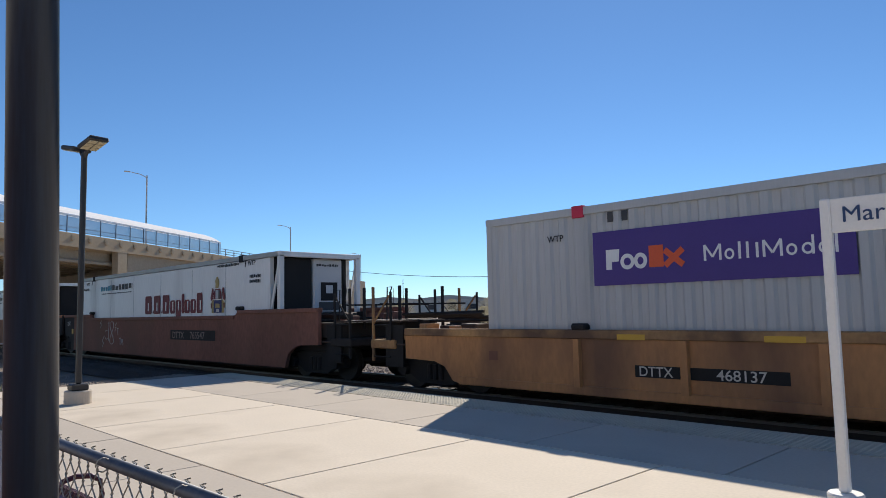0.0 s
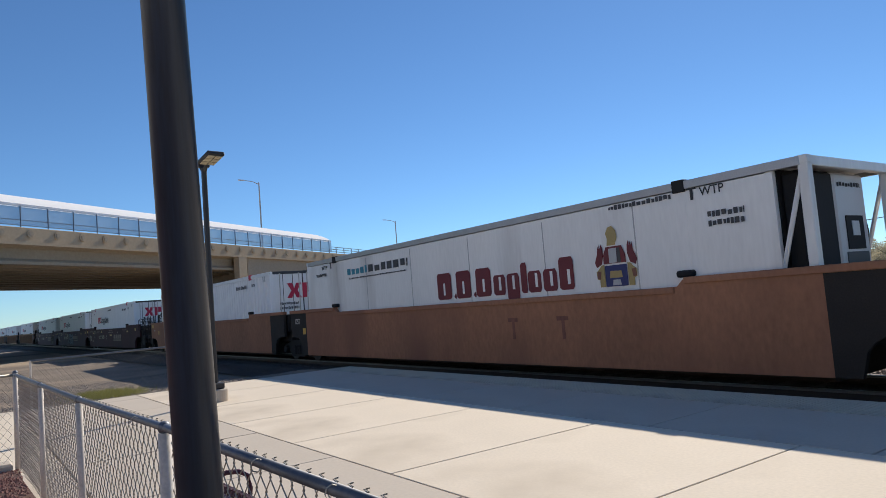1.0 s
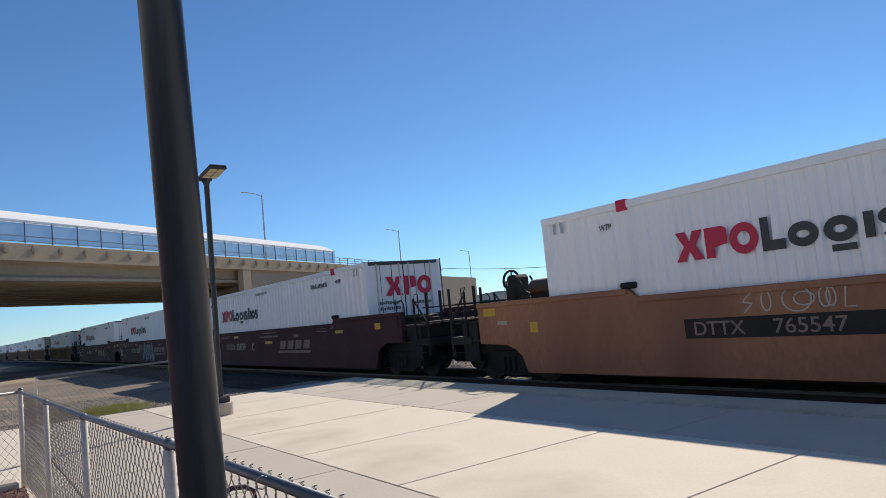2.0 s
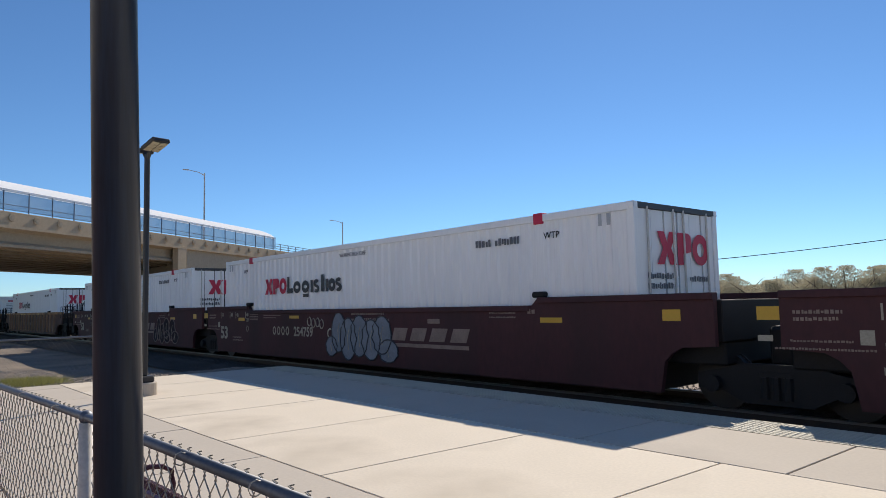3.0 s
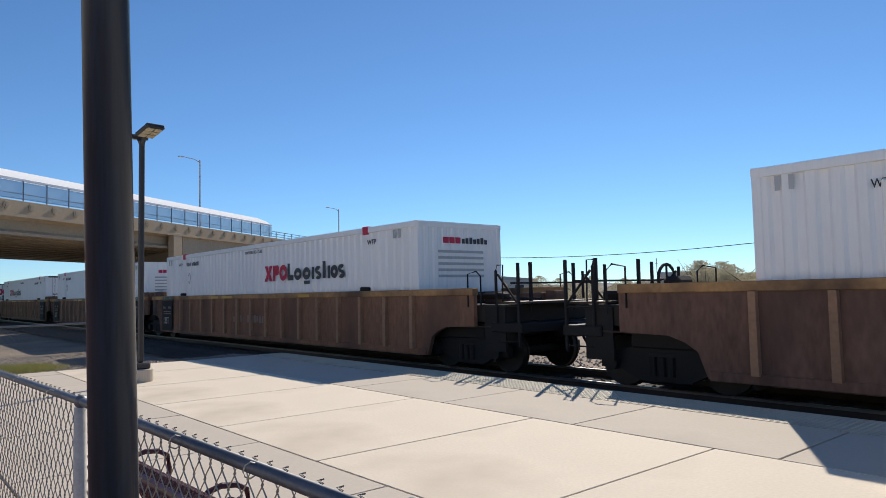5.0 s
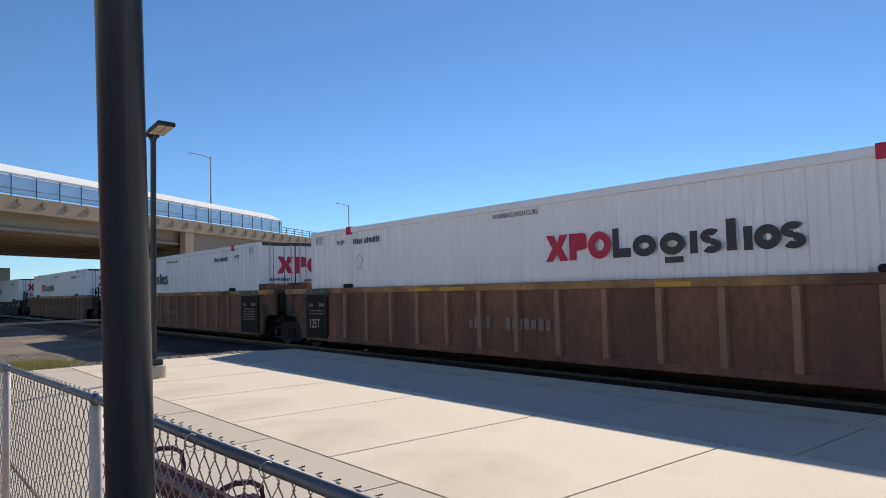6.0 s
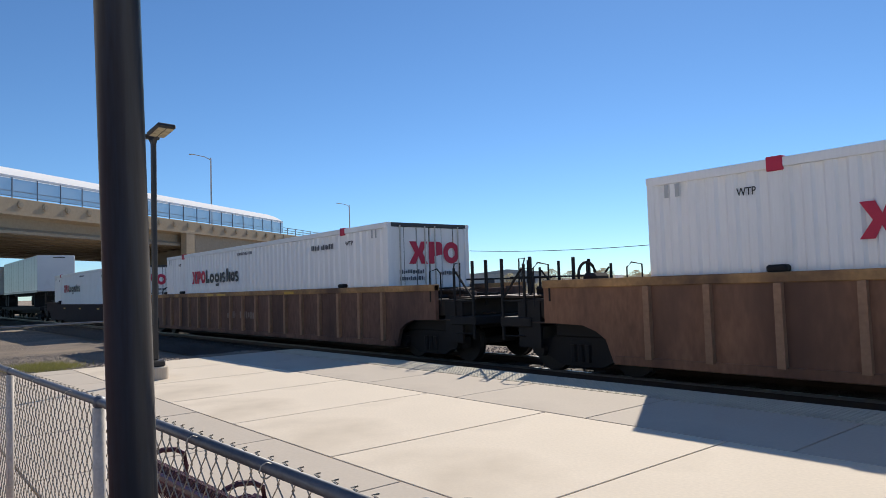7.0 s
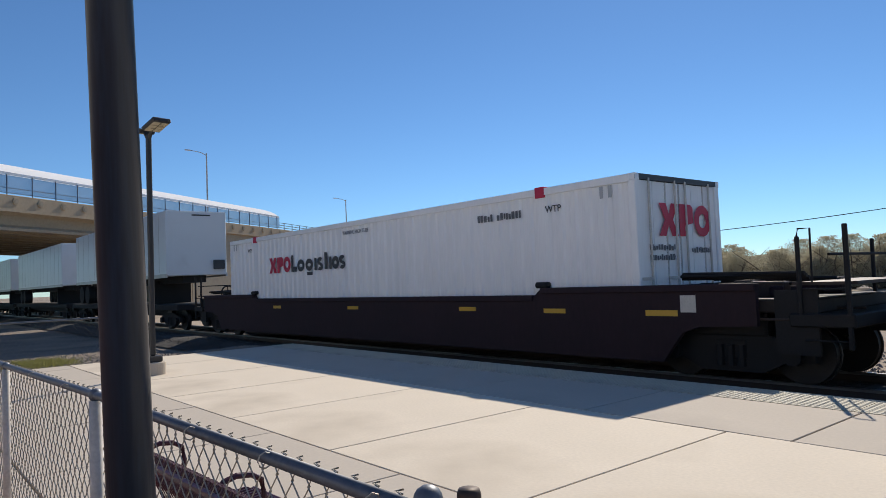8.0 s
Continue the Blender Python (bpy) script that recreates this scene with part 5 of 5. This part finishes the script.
FENCE = [(-7.78, 0.44), (-5.9, 0.49), (-4.28, 0.535), (-2.69, 0.61), (-0.84, 0.66)]
FTOP, FBOT = 1.05, 0.16


def chain_link(a, b, z0, z1, pitch, r, name, parent, tails=True):
    """Zigzag wires between two posts, as one mesh, with twisted ends above the rail."""
    bm = BM()
    a, b = Vector((*a, 0)), Vector((*b, 0))
    d = (b - a)
    n = max(1, int(d.length / pitch))
    u = d / n
    off = Vector((-u.y, u.x, 0)).normalized() * r
    steps = int((z1 - z0) / (pitch * 1.25))
    for i in range(n):
        pts = []
        for k in range(steps + 1):
            side = (k + i) % 2
            pts.append(a + u * (i + side) + off * (1 if side else -1) + Vector((0, 0, z0 + (z1 - z0) * k / steps)))
        tube(bm, pts, r, 3, False)
        if tails:
            p = pts[-1]
            q = u.normalized() * pitch
            tube(bm, [p, p + q * .22 + Vector((0, 0, .005)), p - q * .20 + Vector((0, 0, .009)), p + q * .26 + Vector((0, 0, .013))], r * .9, 4, False)
    return part(name, bm, M_WIRE, parent, "woven chain-link wire mesh")


fence = thing("chain_link_fence", pose(0, 0, 0), "galvanised chain-link fence with round posts and top rail", "fence")
rail_pts = [(x, y, FTOP) for x, y in FENCE]
part("top_rail", tube(BM(), rail_pts, 0.0145, 14), M_TUBE, fence, smooth=True)
for i, (x, y) in enumerate(FENCE):
    big = i in (0, 4)
    r = 0.023 if i in (0, 3, 4) else 0.019
    part("post", tube(BM(), [(x, y, 0.1), (x, y, FTOP + (0.02 if big else -0.02))], r, 14), M_GALV, fence, smooth=True)
    cap = BM()
    bmesh.ops.create_uvsphere(cap, u_segments=14, v_segments=8, radius=r * 1.05, matrix=Matrix.Translation((x, y, FTOP + (0.022 if big else 0.0))))
    part("post_cap", cap, M_TUBE, fence, "domed metal post cap", smooth=True)
for a, b in zip(FENCE, FENCE[1:]):
    chain_link((a[0], a[1] + .019), (b[0], b[1] + .019), FBOT, FTOP + 0.003, 0.033, 0.0021, "wire_mesh", fence)
for x, y in ((-0.95, .63), (-1.35, .63), (-1.75, .615), (-2.2, .6), (-3.0, .57), (-3.6, .55), (-4.9, .52)):
    tie_bm = BM()
    ring = [(x, y + .0165 * math.cos(i * .785), FTOP + .0165 * math.sin(i * .785)) for i in range(9)]
    tube(tie_bm, ring, 0.0018, 5)
    part("wire_tie", tie_bm, M_WIRE, fence)
# the fence's return along the planting bed
ret = thing("chain_link_fence", pose(0, 0, 0), "galvanised chain-link fence return along the mulch bed", "fence")
part("top_rail", tube(BM(), [(-7.78, 0.44, FTOP), (-8.0, -4.6, FTOP)], 0.014, 12), M_WIRE, ret, smooth=True)
for x, y in ((-7.87, -1.6), (-7.95, -3.6)):
    part("post", tube(BM(), [(x, y, 0.1), (x, y, FTOP)], 0.026, 12), M_GALV, ret, smooth=True)
chain_link((-7.80, 0.40), (-8.0, -4.6), 0.24, FTOP, 0.034, 0.0023, "wire_mesh", ret, False)
# a bollard pipe beyond the fence
pipe = solid("steel_pipe_stub", tube(BM(), [(-1.02, .90, 0), (-1.02, .90, 0.99), (-1.02, .90, 1.0)], [.024, .024, .021], 14), M_RAIL, "short rusty steel pipe post by the fence", "pipe", smooth=True)

# mulch bed
bed = BM()
plan = [(-7.75, -6.0), (3.0, -6.0), (3.0, 0.70), (-0.84, 0.64), (-2.61, 0.59), (-7.75, 0.42)]
lo, hi = [bed.verts.new((x, y, -0.02)) for x, y in plan], [bed.verts.new((x, y, 0.17)) for x, y in plan]
bed.faces.new(lo[::-1])
bed.faces.new(hi)
for i in range(len(plan)):
    bed.faces.new((lo[i], lo[(i + 1) % len(plan)], hi[(i + 1) % len(plan)], hi[i]))
solid("mulch_bed", bed, M_MULCH, "dark red-brown bark mulch bed", "mulch", "structure")
gravel_field("mulch_chips", -7.72, -2.2, -3.2, 0.44, lambda x, y: 0.172, 22000, 0.007, 0.022, M_CHIP, "red-brown bark and lava rock chips")
curb = BM()
box(curb, -8.02, -7.75, -6.0, 0.40, -0.05, 0.23)
solid("bed_kerb", curb, M_CONC2, "worn concrete kerb round the mulch bed", "kerb", "structure", bevel=0.02)


# burgundy bench behind the fence
def bench():
    b = thing("bench", pose(-2.5, 1.14, 0, 0, 0, 2), "burgundy coated steel rod bench behind the fence", "bench")
    rod = BM()
    tube(rod, [(0, -.26, .66), (0, -.22, .725), (0, -.17, .70), (0, -.12, .56), (0, -.06, .42), (0, .12, .38), (0, .34, .40), (0, .40, .37)], .0075, 6)
    rm = mesh_of("rod", rod, M_BENCH)
    for i in range(48):
        part("rod", rm, M_BENCH, b).location = (-0.86 + i * 0.0365, 0, 0)
    for y, z in ((-.24, .69), (.40, .37), (-.06, .41)):
        part("frame_tube", tube(BM(), [(-.9, y, z), (.9, y, z)], .017, 8), M_BENCH, b)
    for x in (-.8, 0.0, .8):
        part("arm_loop", tube(BM(), [(x, -.19, .66), (x, -.15, .70), (x, -.10, .712), (x, -.04, .705), (x, 0, .68), (x, .01, .62), (x, .0, .54), (x, -.03, .44)], .012, 8), M_BENCH, b)
        part("leg", tube(BM(), [(x, -.16, .52), (x, -.1, .35), (x, -.22, .004)], .02, 8), M_BENCH, b)
        part("leg", tube(BM(), [(x, .3, .34), (x, .34, .004)], .02, 8), M_BENCH, b)


bench()


# ---- platform lamp, sign, far fence ----
def area_light():
    a = thing("area_light", pose(-12.3, 3.66, 0), "twin-head dark platform light on a square pole", "light pole")
    part("footing", tube(BM(), [(0, 0, -.1), (0, 0, .20), (0, 0, .215)], [.205, .205, .19], 28), M_CONC2, a, "round concrete footing", smooth=False)
    part("base_plate", box(BM(), -.13, .13, -.13, .13, .215, .32), M_LPOLE, a, bevel=0.02)
    part("shaft", box(BM(), -.042, .042, -.042, .042, .32, 4.15), M_LPOLE, a, bevel=0.015)
    for s in (-1, 1):
        h = part("lamp_head", box(BM(), .0, .46, -.16, .16, -.035, .045), M_LPOLE, a, "flat dark lamp head", bevel=0.02)
        h.matrix_local = pose(s * .08, s * .01, 4.21, 0, -12, 8 if s > 0 else 188)
        part("arm", tube(BM(), [(0, 0, 4.05), (s * .12, s * .02, 4.20)], .035, 8), M_LPOLE, a)
        for k in range(3):
            for j in range(2):
                p = part("lens", box(BM(), .05 + k * .13, .16 + k * .13, -.13 + j * .14, -.01 + j * .14, -.045, -.034), M_LAMP, h, "amber-tinted lamp lens")


area_light()


def station_sign():
    g = thing("station_sign", pose(-1.555, 5.34, 0), "white station name sign on white posts", "sign")
    for x in (0.0, 2.60):
        part("post", box(BM(), x - .034, x + .034, -.034, .034, .10, 2.12), M_SIGN, g, bevel=0.012)
        part("post_base", tube(BM(), [(x, 0, 0), (x, 0, .09), (x, 0, .10)], [.114, .114, .105], 24), M_SIGN, g, "white post footing")
    part("board", box(BM(), .034, 2.566, -.02, .02, 1.875, 2.115), M_SIGN, g, bevel=0.005)
    writing("station_name", "Maricopa", 0.158, Matrix.Translation((.10, -.024, 1.945)) @ wall_frame(-1), M_NAVY, g, 1.05, weight=0.0)


station_sign()


def trackside_fence():
    f = thing("end_fence", pose(0, 0, 0), "low grey chain-link fence across the platform's end", "fence")
    pts = [(LEFT - .35, 1.15), (LEFT - .55, 2.6), (LEFT - .75, 4.05)]
    part("top_rail", tube(BM(), [(x, y, 0.90) for x, y in pts], 0.02, 8), M_TUBE, f)
    for x, y in (pts[0], pts[-1]):
        part("post", tube(BM(), [(x, y, -.1), (x, y, 0.91)], 0.02, 8), M_GALV, f)
    for a, b in zip(pts, pts[1:]):
        chain_link(a, b, -0.02, 0.90, 0.05, 0.0017, "wire_mesh", f, False)


trackside_fence()

# ---- the overpass ----
O0, OD = Vector((-58.1, -2.06, 0)), Vector((-0.580, 0.8146, 0)).normalized()
ON = Vector((-OD.y, OD.x, 0))            # away from the camera
if ON.x > 0:
    ON = -ON


def over(u, v, z):
    """Along the bridge, across it away from the platform, and up."""
    return O0 + OD * u + ON * v + Vector((0, 0, z))


OM = Matrix(((OD.x, ON.x, 0, O0.x), (OD.y, ON.y, 0, O0.y), (0, 0, 1, 0), (0, 0, 0, 1)))


def overpass():
    b = thing("overpass", pose(0, 0, 0), "beige concrete road overpass with screened walkway", "overpass", kind="structure")
    U0, U1 = -70, 95
    part("deck", box(BM(), U0, U1, 0.4, 31, 8.75, 9.35, OM), M_BRIDGED, b)
    for v in (0.0, 31.0):
        part("parapet", box(BM(), U0, U1, v, v + 0.4, 8.62, 9.85, OM), M_BRIDGE, b, "beige concrete parapet", bevel=0.03)
        part("fascia_ledge", box(BM(), U0, U1, v - .12 if v < 1 else v + .1, v + .3 if v < 1 else v + .52, 8.45, 8.70, OM), M_BRIDGE, b)
    for v in np.linspace(1.3, 29.8, 12):
        g = BM()
        o = [(v - .45, 7.0), (v + .45, 7.0), (v + .45, 7.25), (v + .12, 7.5), (v + .12, 8.3), (v + .55, 8.5), (v + .55, 8.76), (v - .55, 8.76), (v - .55, 8.5), (v - .12, 8.3), (v - .12, 7.5), (v - .45, 7.25)]
        ra = [g.verts.new(OM @ Vector((U0, p, z))) for p, z in o]
        rb = [g.verts.new(OM @ Vector((U1, p, z))) for p, z in o]
        g.faces.new(ra)
        g.faces.new(rb[::-1])
        for i in range(len(o)):
            g.faces.new((ra[i], ra[(i + 1) % len(o)], rb[(i + 1) % len(o)], rb[i]))
        part("girder", g, M_BRIDGED, b, "concrete bridge girder")
    ab = BM()
    plan = [over(37.6, .3, 0), over(59.7, 30.9, 0), over(130, 30.9, 0), over(130, .3, 0)]
    lo, hi = [ab.verts.new(p + Vector((0, 0, -1))) for p in plan], [ab.verts.new(p + Vector((0, 0, 8.74))) for p in plan]
    ab.faces.new(lo[::-1])
    ab.faces.new(hi)
    for i in range(4):
        ab.faces.new((lo[i], lo[(i + 1) % 4], hi[(i + 1) % 4], hi[i]))
    part("abutment", ab, M_BRIDGED, b, "brown concrete abutment wall")
    part("pilaster", box(BM(), 35.4, 37.0, -.10, .65, -1, 8.72, OM), M_BRIDGE, b, "beige concrete pilaster", bevel=0.04)
    med = mesh_of("medallion", disc(BM(), (0, 0, 0), .34, "y", .09, 20), M_BRIDGE, bevel=0.02)
    star = mesh_of("medallion_hub", disc(BM(), (0, -.03, 0), .22, "y", .09, 5), M_BRIDGED)
    rot = OM.to_3x3().to_4x4()
    for k in range(-22, 40):
        u = 0.98 + 2.5 * k
        for me in (med, star):
            part(me.name.split(".")[0], me, M_BRIDGE, b).matrix_world = Matrix.Translation(over(u, -.06, 9.36)) @ rot
    U1S = 58.6
    part("screen_panel", box(BM(), U0, U1S, .18, .20, 10.0, 11.75, OM), M_MESHGL, b, "pale blue translucent screen")
    cap = BM()
    o = [(.16, 11.48), (.30, 11.74), (.80, 12.10), (1.6, 12.50), (2.6, 12.86)]
    ra = [cap.verts.new(OM @ Vector((U0, p, z))) for p, z in o]
    rb = [cap.verts.new(OM @ Vector((U1S, p, z))) for p, z in o]
    for i in range(len(o) - 1):
        cap.faces.new((ra[i], ra[i + 1], rb[i + 1], rb[i]))
    part("screen_cap", cap, M_CAPW, b, "bright white curved screen cap")
    pst = mesh_of("screen_post", box(BM(), -.022, .022, -.05, .05, 9.85, 11.6), M_STEELD)
    for k in range(-28, 24):
        part("screen_post", pst, M_STEELD, b).matrix_world = Matrix.Translation(over(.3 + 2.5 * k, .16, 0)) @ rot
    for z in (10.02, 10.45):
        part("screen_rail", box(BM(), U0, U1S, .13, .17, z - .03, z + .03, OM), M_STEELD, b)
    for z in (10.1, 10.45, 10.8):
        part("guard_rail", box(BM(), U1S + .1, U1, .10, .18, z - .04, z + .04, OM), M_STEELD, b, "low steel guard rail")
    gp = mesh_of("guard_post", box(BM(), -.04, .04, -.05, .05, 9.85, 10.85), M_STEELD)
    for k in range(14):
        part("guard_post", gp, M_STEELD, b).matrix_world = Matrix.Translation(over(U1S + 1.3 + 2.5 * k, .14, 0)) @ rot
    part("far_screen", box(BM(), U0, U1S, 31.1, 31.12, 10.0, 12.2, OM), M_MESHGL, b, "pale blue translucent screen")


overpass()


def street_lamp(x, y, z0, z1, yaw):
    s = thing("street_lamp", pose(x, y, z0, 0, 0, yaw), "slim grey street lamp with a bent arm on the overpass", "street lamp", "street lamps")
    h = z1 - z0
    part("shaft", tube(BM(), [(0, 0, 0), (0, 0, h)], [.13, .09], 8), M_GALV, s)
    part("arm", tube(BM(), [(0, 0, h - .3), (-.8, 0, h + .05), (-2.2, 0, h + .22)], [.06, .05, .045], 6), M_GALV, s)
    part("lamp_head", box(BM(), -2.9, -2.15, -.14, .14, h + .16, h + .28), M_GALV, s, bevel=0.03)
    part("base", box(BM(), -.25, .25, -.25, .25, -1.2, .05), M_GALV, s)


street_lamp(-91.0, 34.5, 9.4, 19.9, 90)
street_lamp(-118.5, 73.2, 9.4, 18.5, 90)
street_lamp(-150.4, 115.1, 0.8, 17.1, 90)


# ---- the far side of the track ----
def bush(name, x, y, z, r, h, seed, material, count, label, cat="bush"):
    """Twiggy brush: bent stems carrying many small leaf clumps."""
    rng = random.Random(seed)
    b = thing(name, pose(x, y, z), label, cat, "brush beyond the track")
    st, lf = BM(), BM()
    for i in range(9):
        a, t = rng.uniform(0, 6.28), rng.uniform(.3, 1)
        tip = Vector((r * t * math.cos(a), r * t * math.sin(a), h * rng.uniform(.6, 1)))
        tube(st, [(0.1 * math.cos(a), 0.1 * math.sin(a), 0), tip * .5 + Vector((0, 0, .1 * h)), tip], [.05, .03, .01], 4)
    for i in range(count):
        a, t, u = rng.uniform(0, 6.28), math.sqrt(rng.random()), rng.random()
        edge = math.sqrt(max(0, 1 - (u * 1.05) ** 2)) if u < .95 else .2
        edge *= 0.75 + .35 * noise.noise((3 * math.cos(a) + seed, 3 * math.sin(a), u * 3))
        c = Vector((r * t * edge * math.cos(a), r * t * edge * math.sin(a), h * (.08 + .9 * u)))
        s = rng.uniform(.025, .06) * max(.6, h / 2.5)
        d1, d2 = Vector([rng.uniform(-1, 1) for _ in range(3)]).normalized() * s, Vector([rng.uniform(-1, 1) for _ in range(3)]).normalized() * s
        lf.faces.new([lf.verts.new(c + q) for q in (d1, d2, -d1)])
    part("woody_stem", st, M_TWIG, b)
    me = bpy.data.meshes.new("foliage")
    lf.to_mesh(me)
    lf.free()
    me.materials.append(material)
    part("foliage", me, material, b)
    return b


rng = random.Random(11)
kinds = [bush("bush", -30, 56, -.3, 3.2, 3.2, k, M_BRUSH, 5200, "dry grey-tan leafless desert brush") for k in range(3)]
kinds[1].matrix_world = pose(-24, 58, -.3)
kinds[2].matrix_world = pose(-18, 57, -.3)
for i in range(110):
    x = -50 + i * .85 + rng.uniform(-.7, .7)
    y = rng.uniform(50, 70)
    if -37 < x < -30.5 and y < 62:
        continue
    s = rng.uniform(.5, 1.1)
    ob = copy_thing(kinds[i % 3], pose(x, y, -.3, 0, 0, rng.uniform(0, 360)))
    ob.scale = (s, s, s * rng.uniform(.6, .85))
for i in range(60):
    a = radians(rng.uniform(20, 75))
    d = rng.uniform(140, 320)
    s = rng.uniform(1.0, 1.9)
    ob = copy_thing(kinds[i % 3], pose(-d * math.sin(a), d * math.cos(a), -.4, 0, 0, rng.uniform(0, 360)))
    ob.scale = (s, s, s)


for i in range(75):
    a = radians(rng.uniform(12, 31))
    y = rng.uniform(50, 60)
    ob = copy_thing(kinds[i % 3], pose(-y * math.tan(a), y, -.3, 0, 0, rng.uniform(0, 360)))
    s = rng.uniform(.75, 1.15)
    ob.scale = (s, s, s * rng.uniform(.85, 1.1))


def far_house(x, y, w, d, h, yaw, label, wall=M_STUC, roof=M_ROOF):
    b = thing("building", pose(x, y, -.4, 0, 0, yaw), label, "building", "buildings beyond the track")
    part("wall", box(BM(), -w / 2, w / 2, -d / 2, d / 2, 0, h), wall, b)
    part("roof", prism(BM(), [(-w / 2 - .4, h), (w / 2 + .4, h), (w / 2 + .4, h + .2), (0, h + .2 + .05 * w), (-w / 2 - .4, h + .2)], -d / 2 - .3, d / 2 + .3), roof, b)
    for k in range(3):
        part("window", box(BM(), -w / 2 + w * (.2 + .28 * k), -w / 2 + w * (.32 + .28 * k), -d / 2 - .02, -d / 2 + .05, h * .4, h * .7), M_CHAR, b)
    return b


shed = thing("storage_box", pose(-33.6, 58, -.3, 0, 0, 20), "pale grey steel storage box beyond the tracks", "storage box")
part("body", box(BM(), -2.4, 2.4, -1.2, 1.2, 0.1, 3.1), M_STUC, shed, bevel=0.05)
part("door", box(BM(), -.6, .6, -1.23, -1.19, .2, 2.6), M_GREY, shed)
part("skid", box(BM(), -2.3, 2.3, -1.1, 1.1, 0, .1), M_BLACK, shed)
far_house(-150, 150, 22, 12, 5, 35, "long pale low building far beyond the tracks")
far_house(-110, 190, 18, 12, 3.6, 20, "tan low building far beyond the tracks")
far_house(-60, 200, 26, 14, 3.2, 10, "pale low warehouse far beyond the tracks")
far_house(-205, 170, 20, 12, 6, 45, "distant beige low building")
silo = thing("storage_silo", pose(-16.4, 62, -.3), "pale storage silo with a narrow head house", "silo")
part("tank", tube(BM(), [(0, 0, 0), (0, 0, 3.7), (0, 0, 3.9)], [.8, .8, .4], 20), M_STUC, silo)
part("head_house", box(BM(), -.22, .22, -.22, .22, 3.85, 5.2), M_ROOF, silo)
part("platform", box(BM(), -.7, 1.3, -.5, .5, 3.9, 3.97), M_GALV, silo)


def power_line():
    for x, y, h in ((-57.3, 40, 7.2), (24, 40, 11.4), (-150, 130, 11), (-95, 150, 9), (-190, 160, 10)):
        p = thing("utility_pole", pose(x, y, -.4), "weathered wooden utility pole with crossarm", "utility pole", "utility poles")
        part("shaft", tube(BM(), [(0, 0, 0), (0, 0, h)], [.10, .07], 8), M_TWIG, p)
        part("crossarm", box(BM(), -.35, .35, -.04, .04, h - 1.3, h - 1.2), M_TWIG, p)
    pts = [(x, 40, 3.75 + .0022 * (x + 27) ** 2) for x in np.linspace(-57.3, 24, 51)]
    solid("overhead_cable", tube(BM(), pts, .022, 5), M_BLACK, "thin black overhead cable between poles", "cable")


power_line()


def hills():
    bm = BM()
    rng = random.Random(5)
    for x0, x1, y, h in ((-1900, -500, 1500, 28), (-900, 300, 1900, 30), (-1500, -1150, 1250, 40)):
        n = 60
        lo = [bm.verts.new((x0 + (x1 - x0) * i / n, y - 120 + 60 * math.sin(i), -1)) for i in range(n + 1)]
        hi = [bm.verts.new((x0 + (x1 - x0) * i / n, y, max(0, h * math.sin(math.pi * i / n) * (.6 + .5 * noise.noise((i * .21, y * .01, 0)))))) for i in range(n + 1)]
        for i in range(n):
            bm.faces.new((lo[i], lo[i + 1], hi[i + 1], hi[i]))
    solid("far_hills", bm, M_HILL, "low hazy hills on the horizon", "hills", "structure")


hills()
# weeds at the platform's end
weeds = BM()
rng = random.Random(2)
for i in range(4200):
    x, y = -16.7 + rng.gauss(0, .4), 2.6 + rng.gauss(0, .3)
    h, a = rng.uniform(.03, .13), rng.uniform(0, 6.28)
    d = Vector((math.cos(a), math.sin(a), 0)) * .006
    t = Vector((x + rng.uniform(-.1, .1), y + rng.uniform(-.1, .1), -.03 + h))
    weeds.faces.new([weeds.verts.new(Vector((x, y, -.04)) + d), weeds.verts.new(Vector((x, y, -.04)) - d), weeds.verts.new(t)])
me = bpy.data.meshes.new("weed_tuft")
weeds.to_mesh(me)
me.materials.append(M_GREEN)
tagged(new("weed_tuft", me), "yellow-green weed tuft at the platform's end", "weeds", kind="stuff")


# ---- motion of the train ----
def motions():
    for ob, s, z in MOVERS:
        straight = s > CURVE_FROM
        times = (0.0, 8.0) if straight else (0.0, 0.5, 1.0, 1.5, 2.0, 2.5, 3.0, 3.5, 4.0, 4.5, 5.0, 5.5, 6.0, 6.5, 7.0, 7.5, 8.0)
        walk(ob, [(t, on_track(s + SPEED * t) @ pose(0, 0, z)) for t in times])


motions()
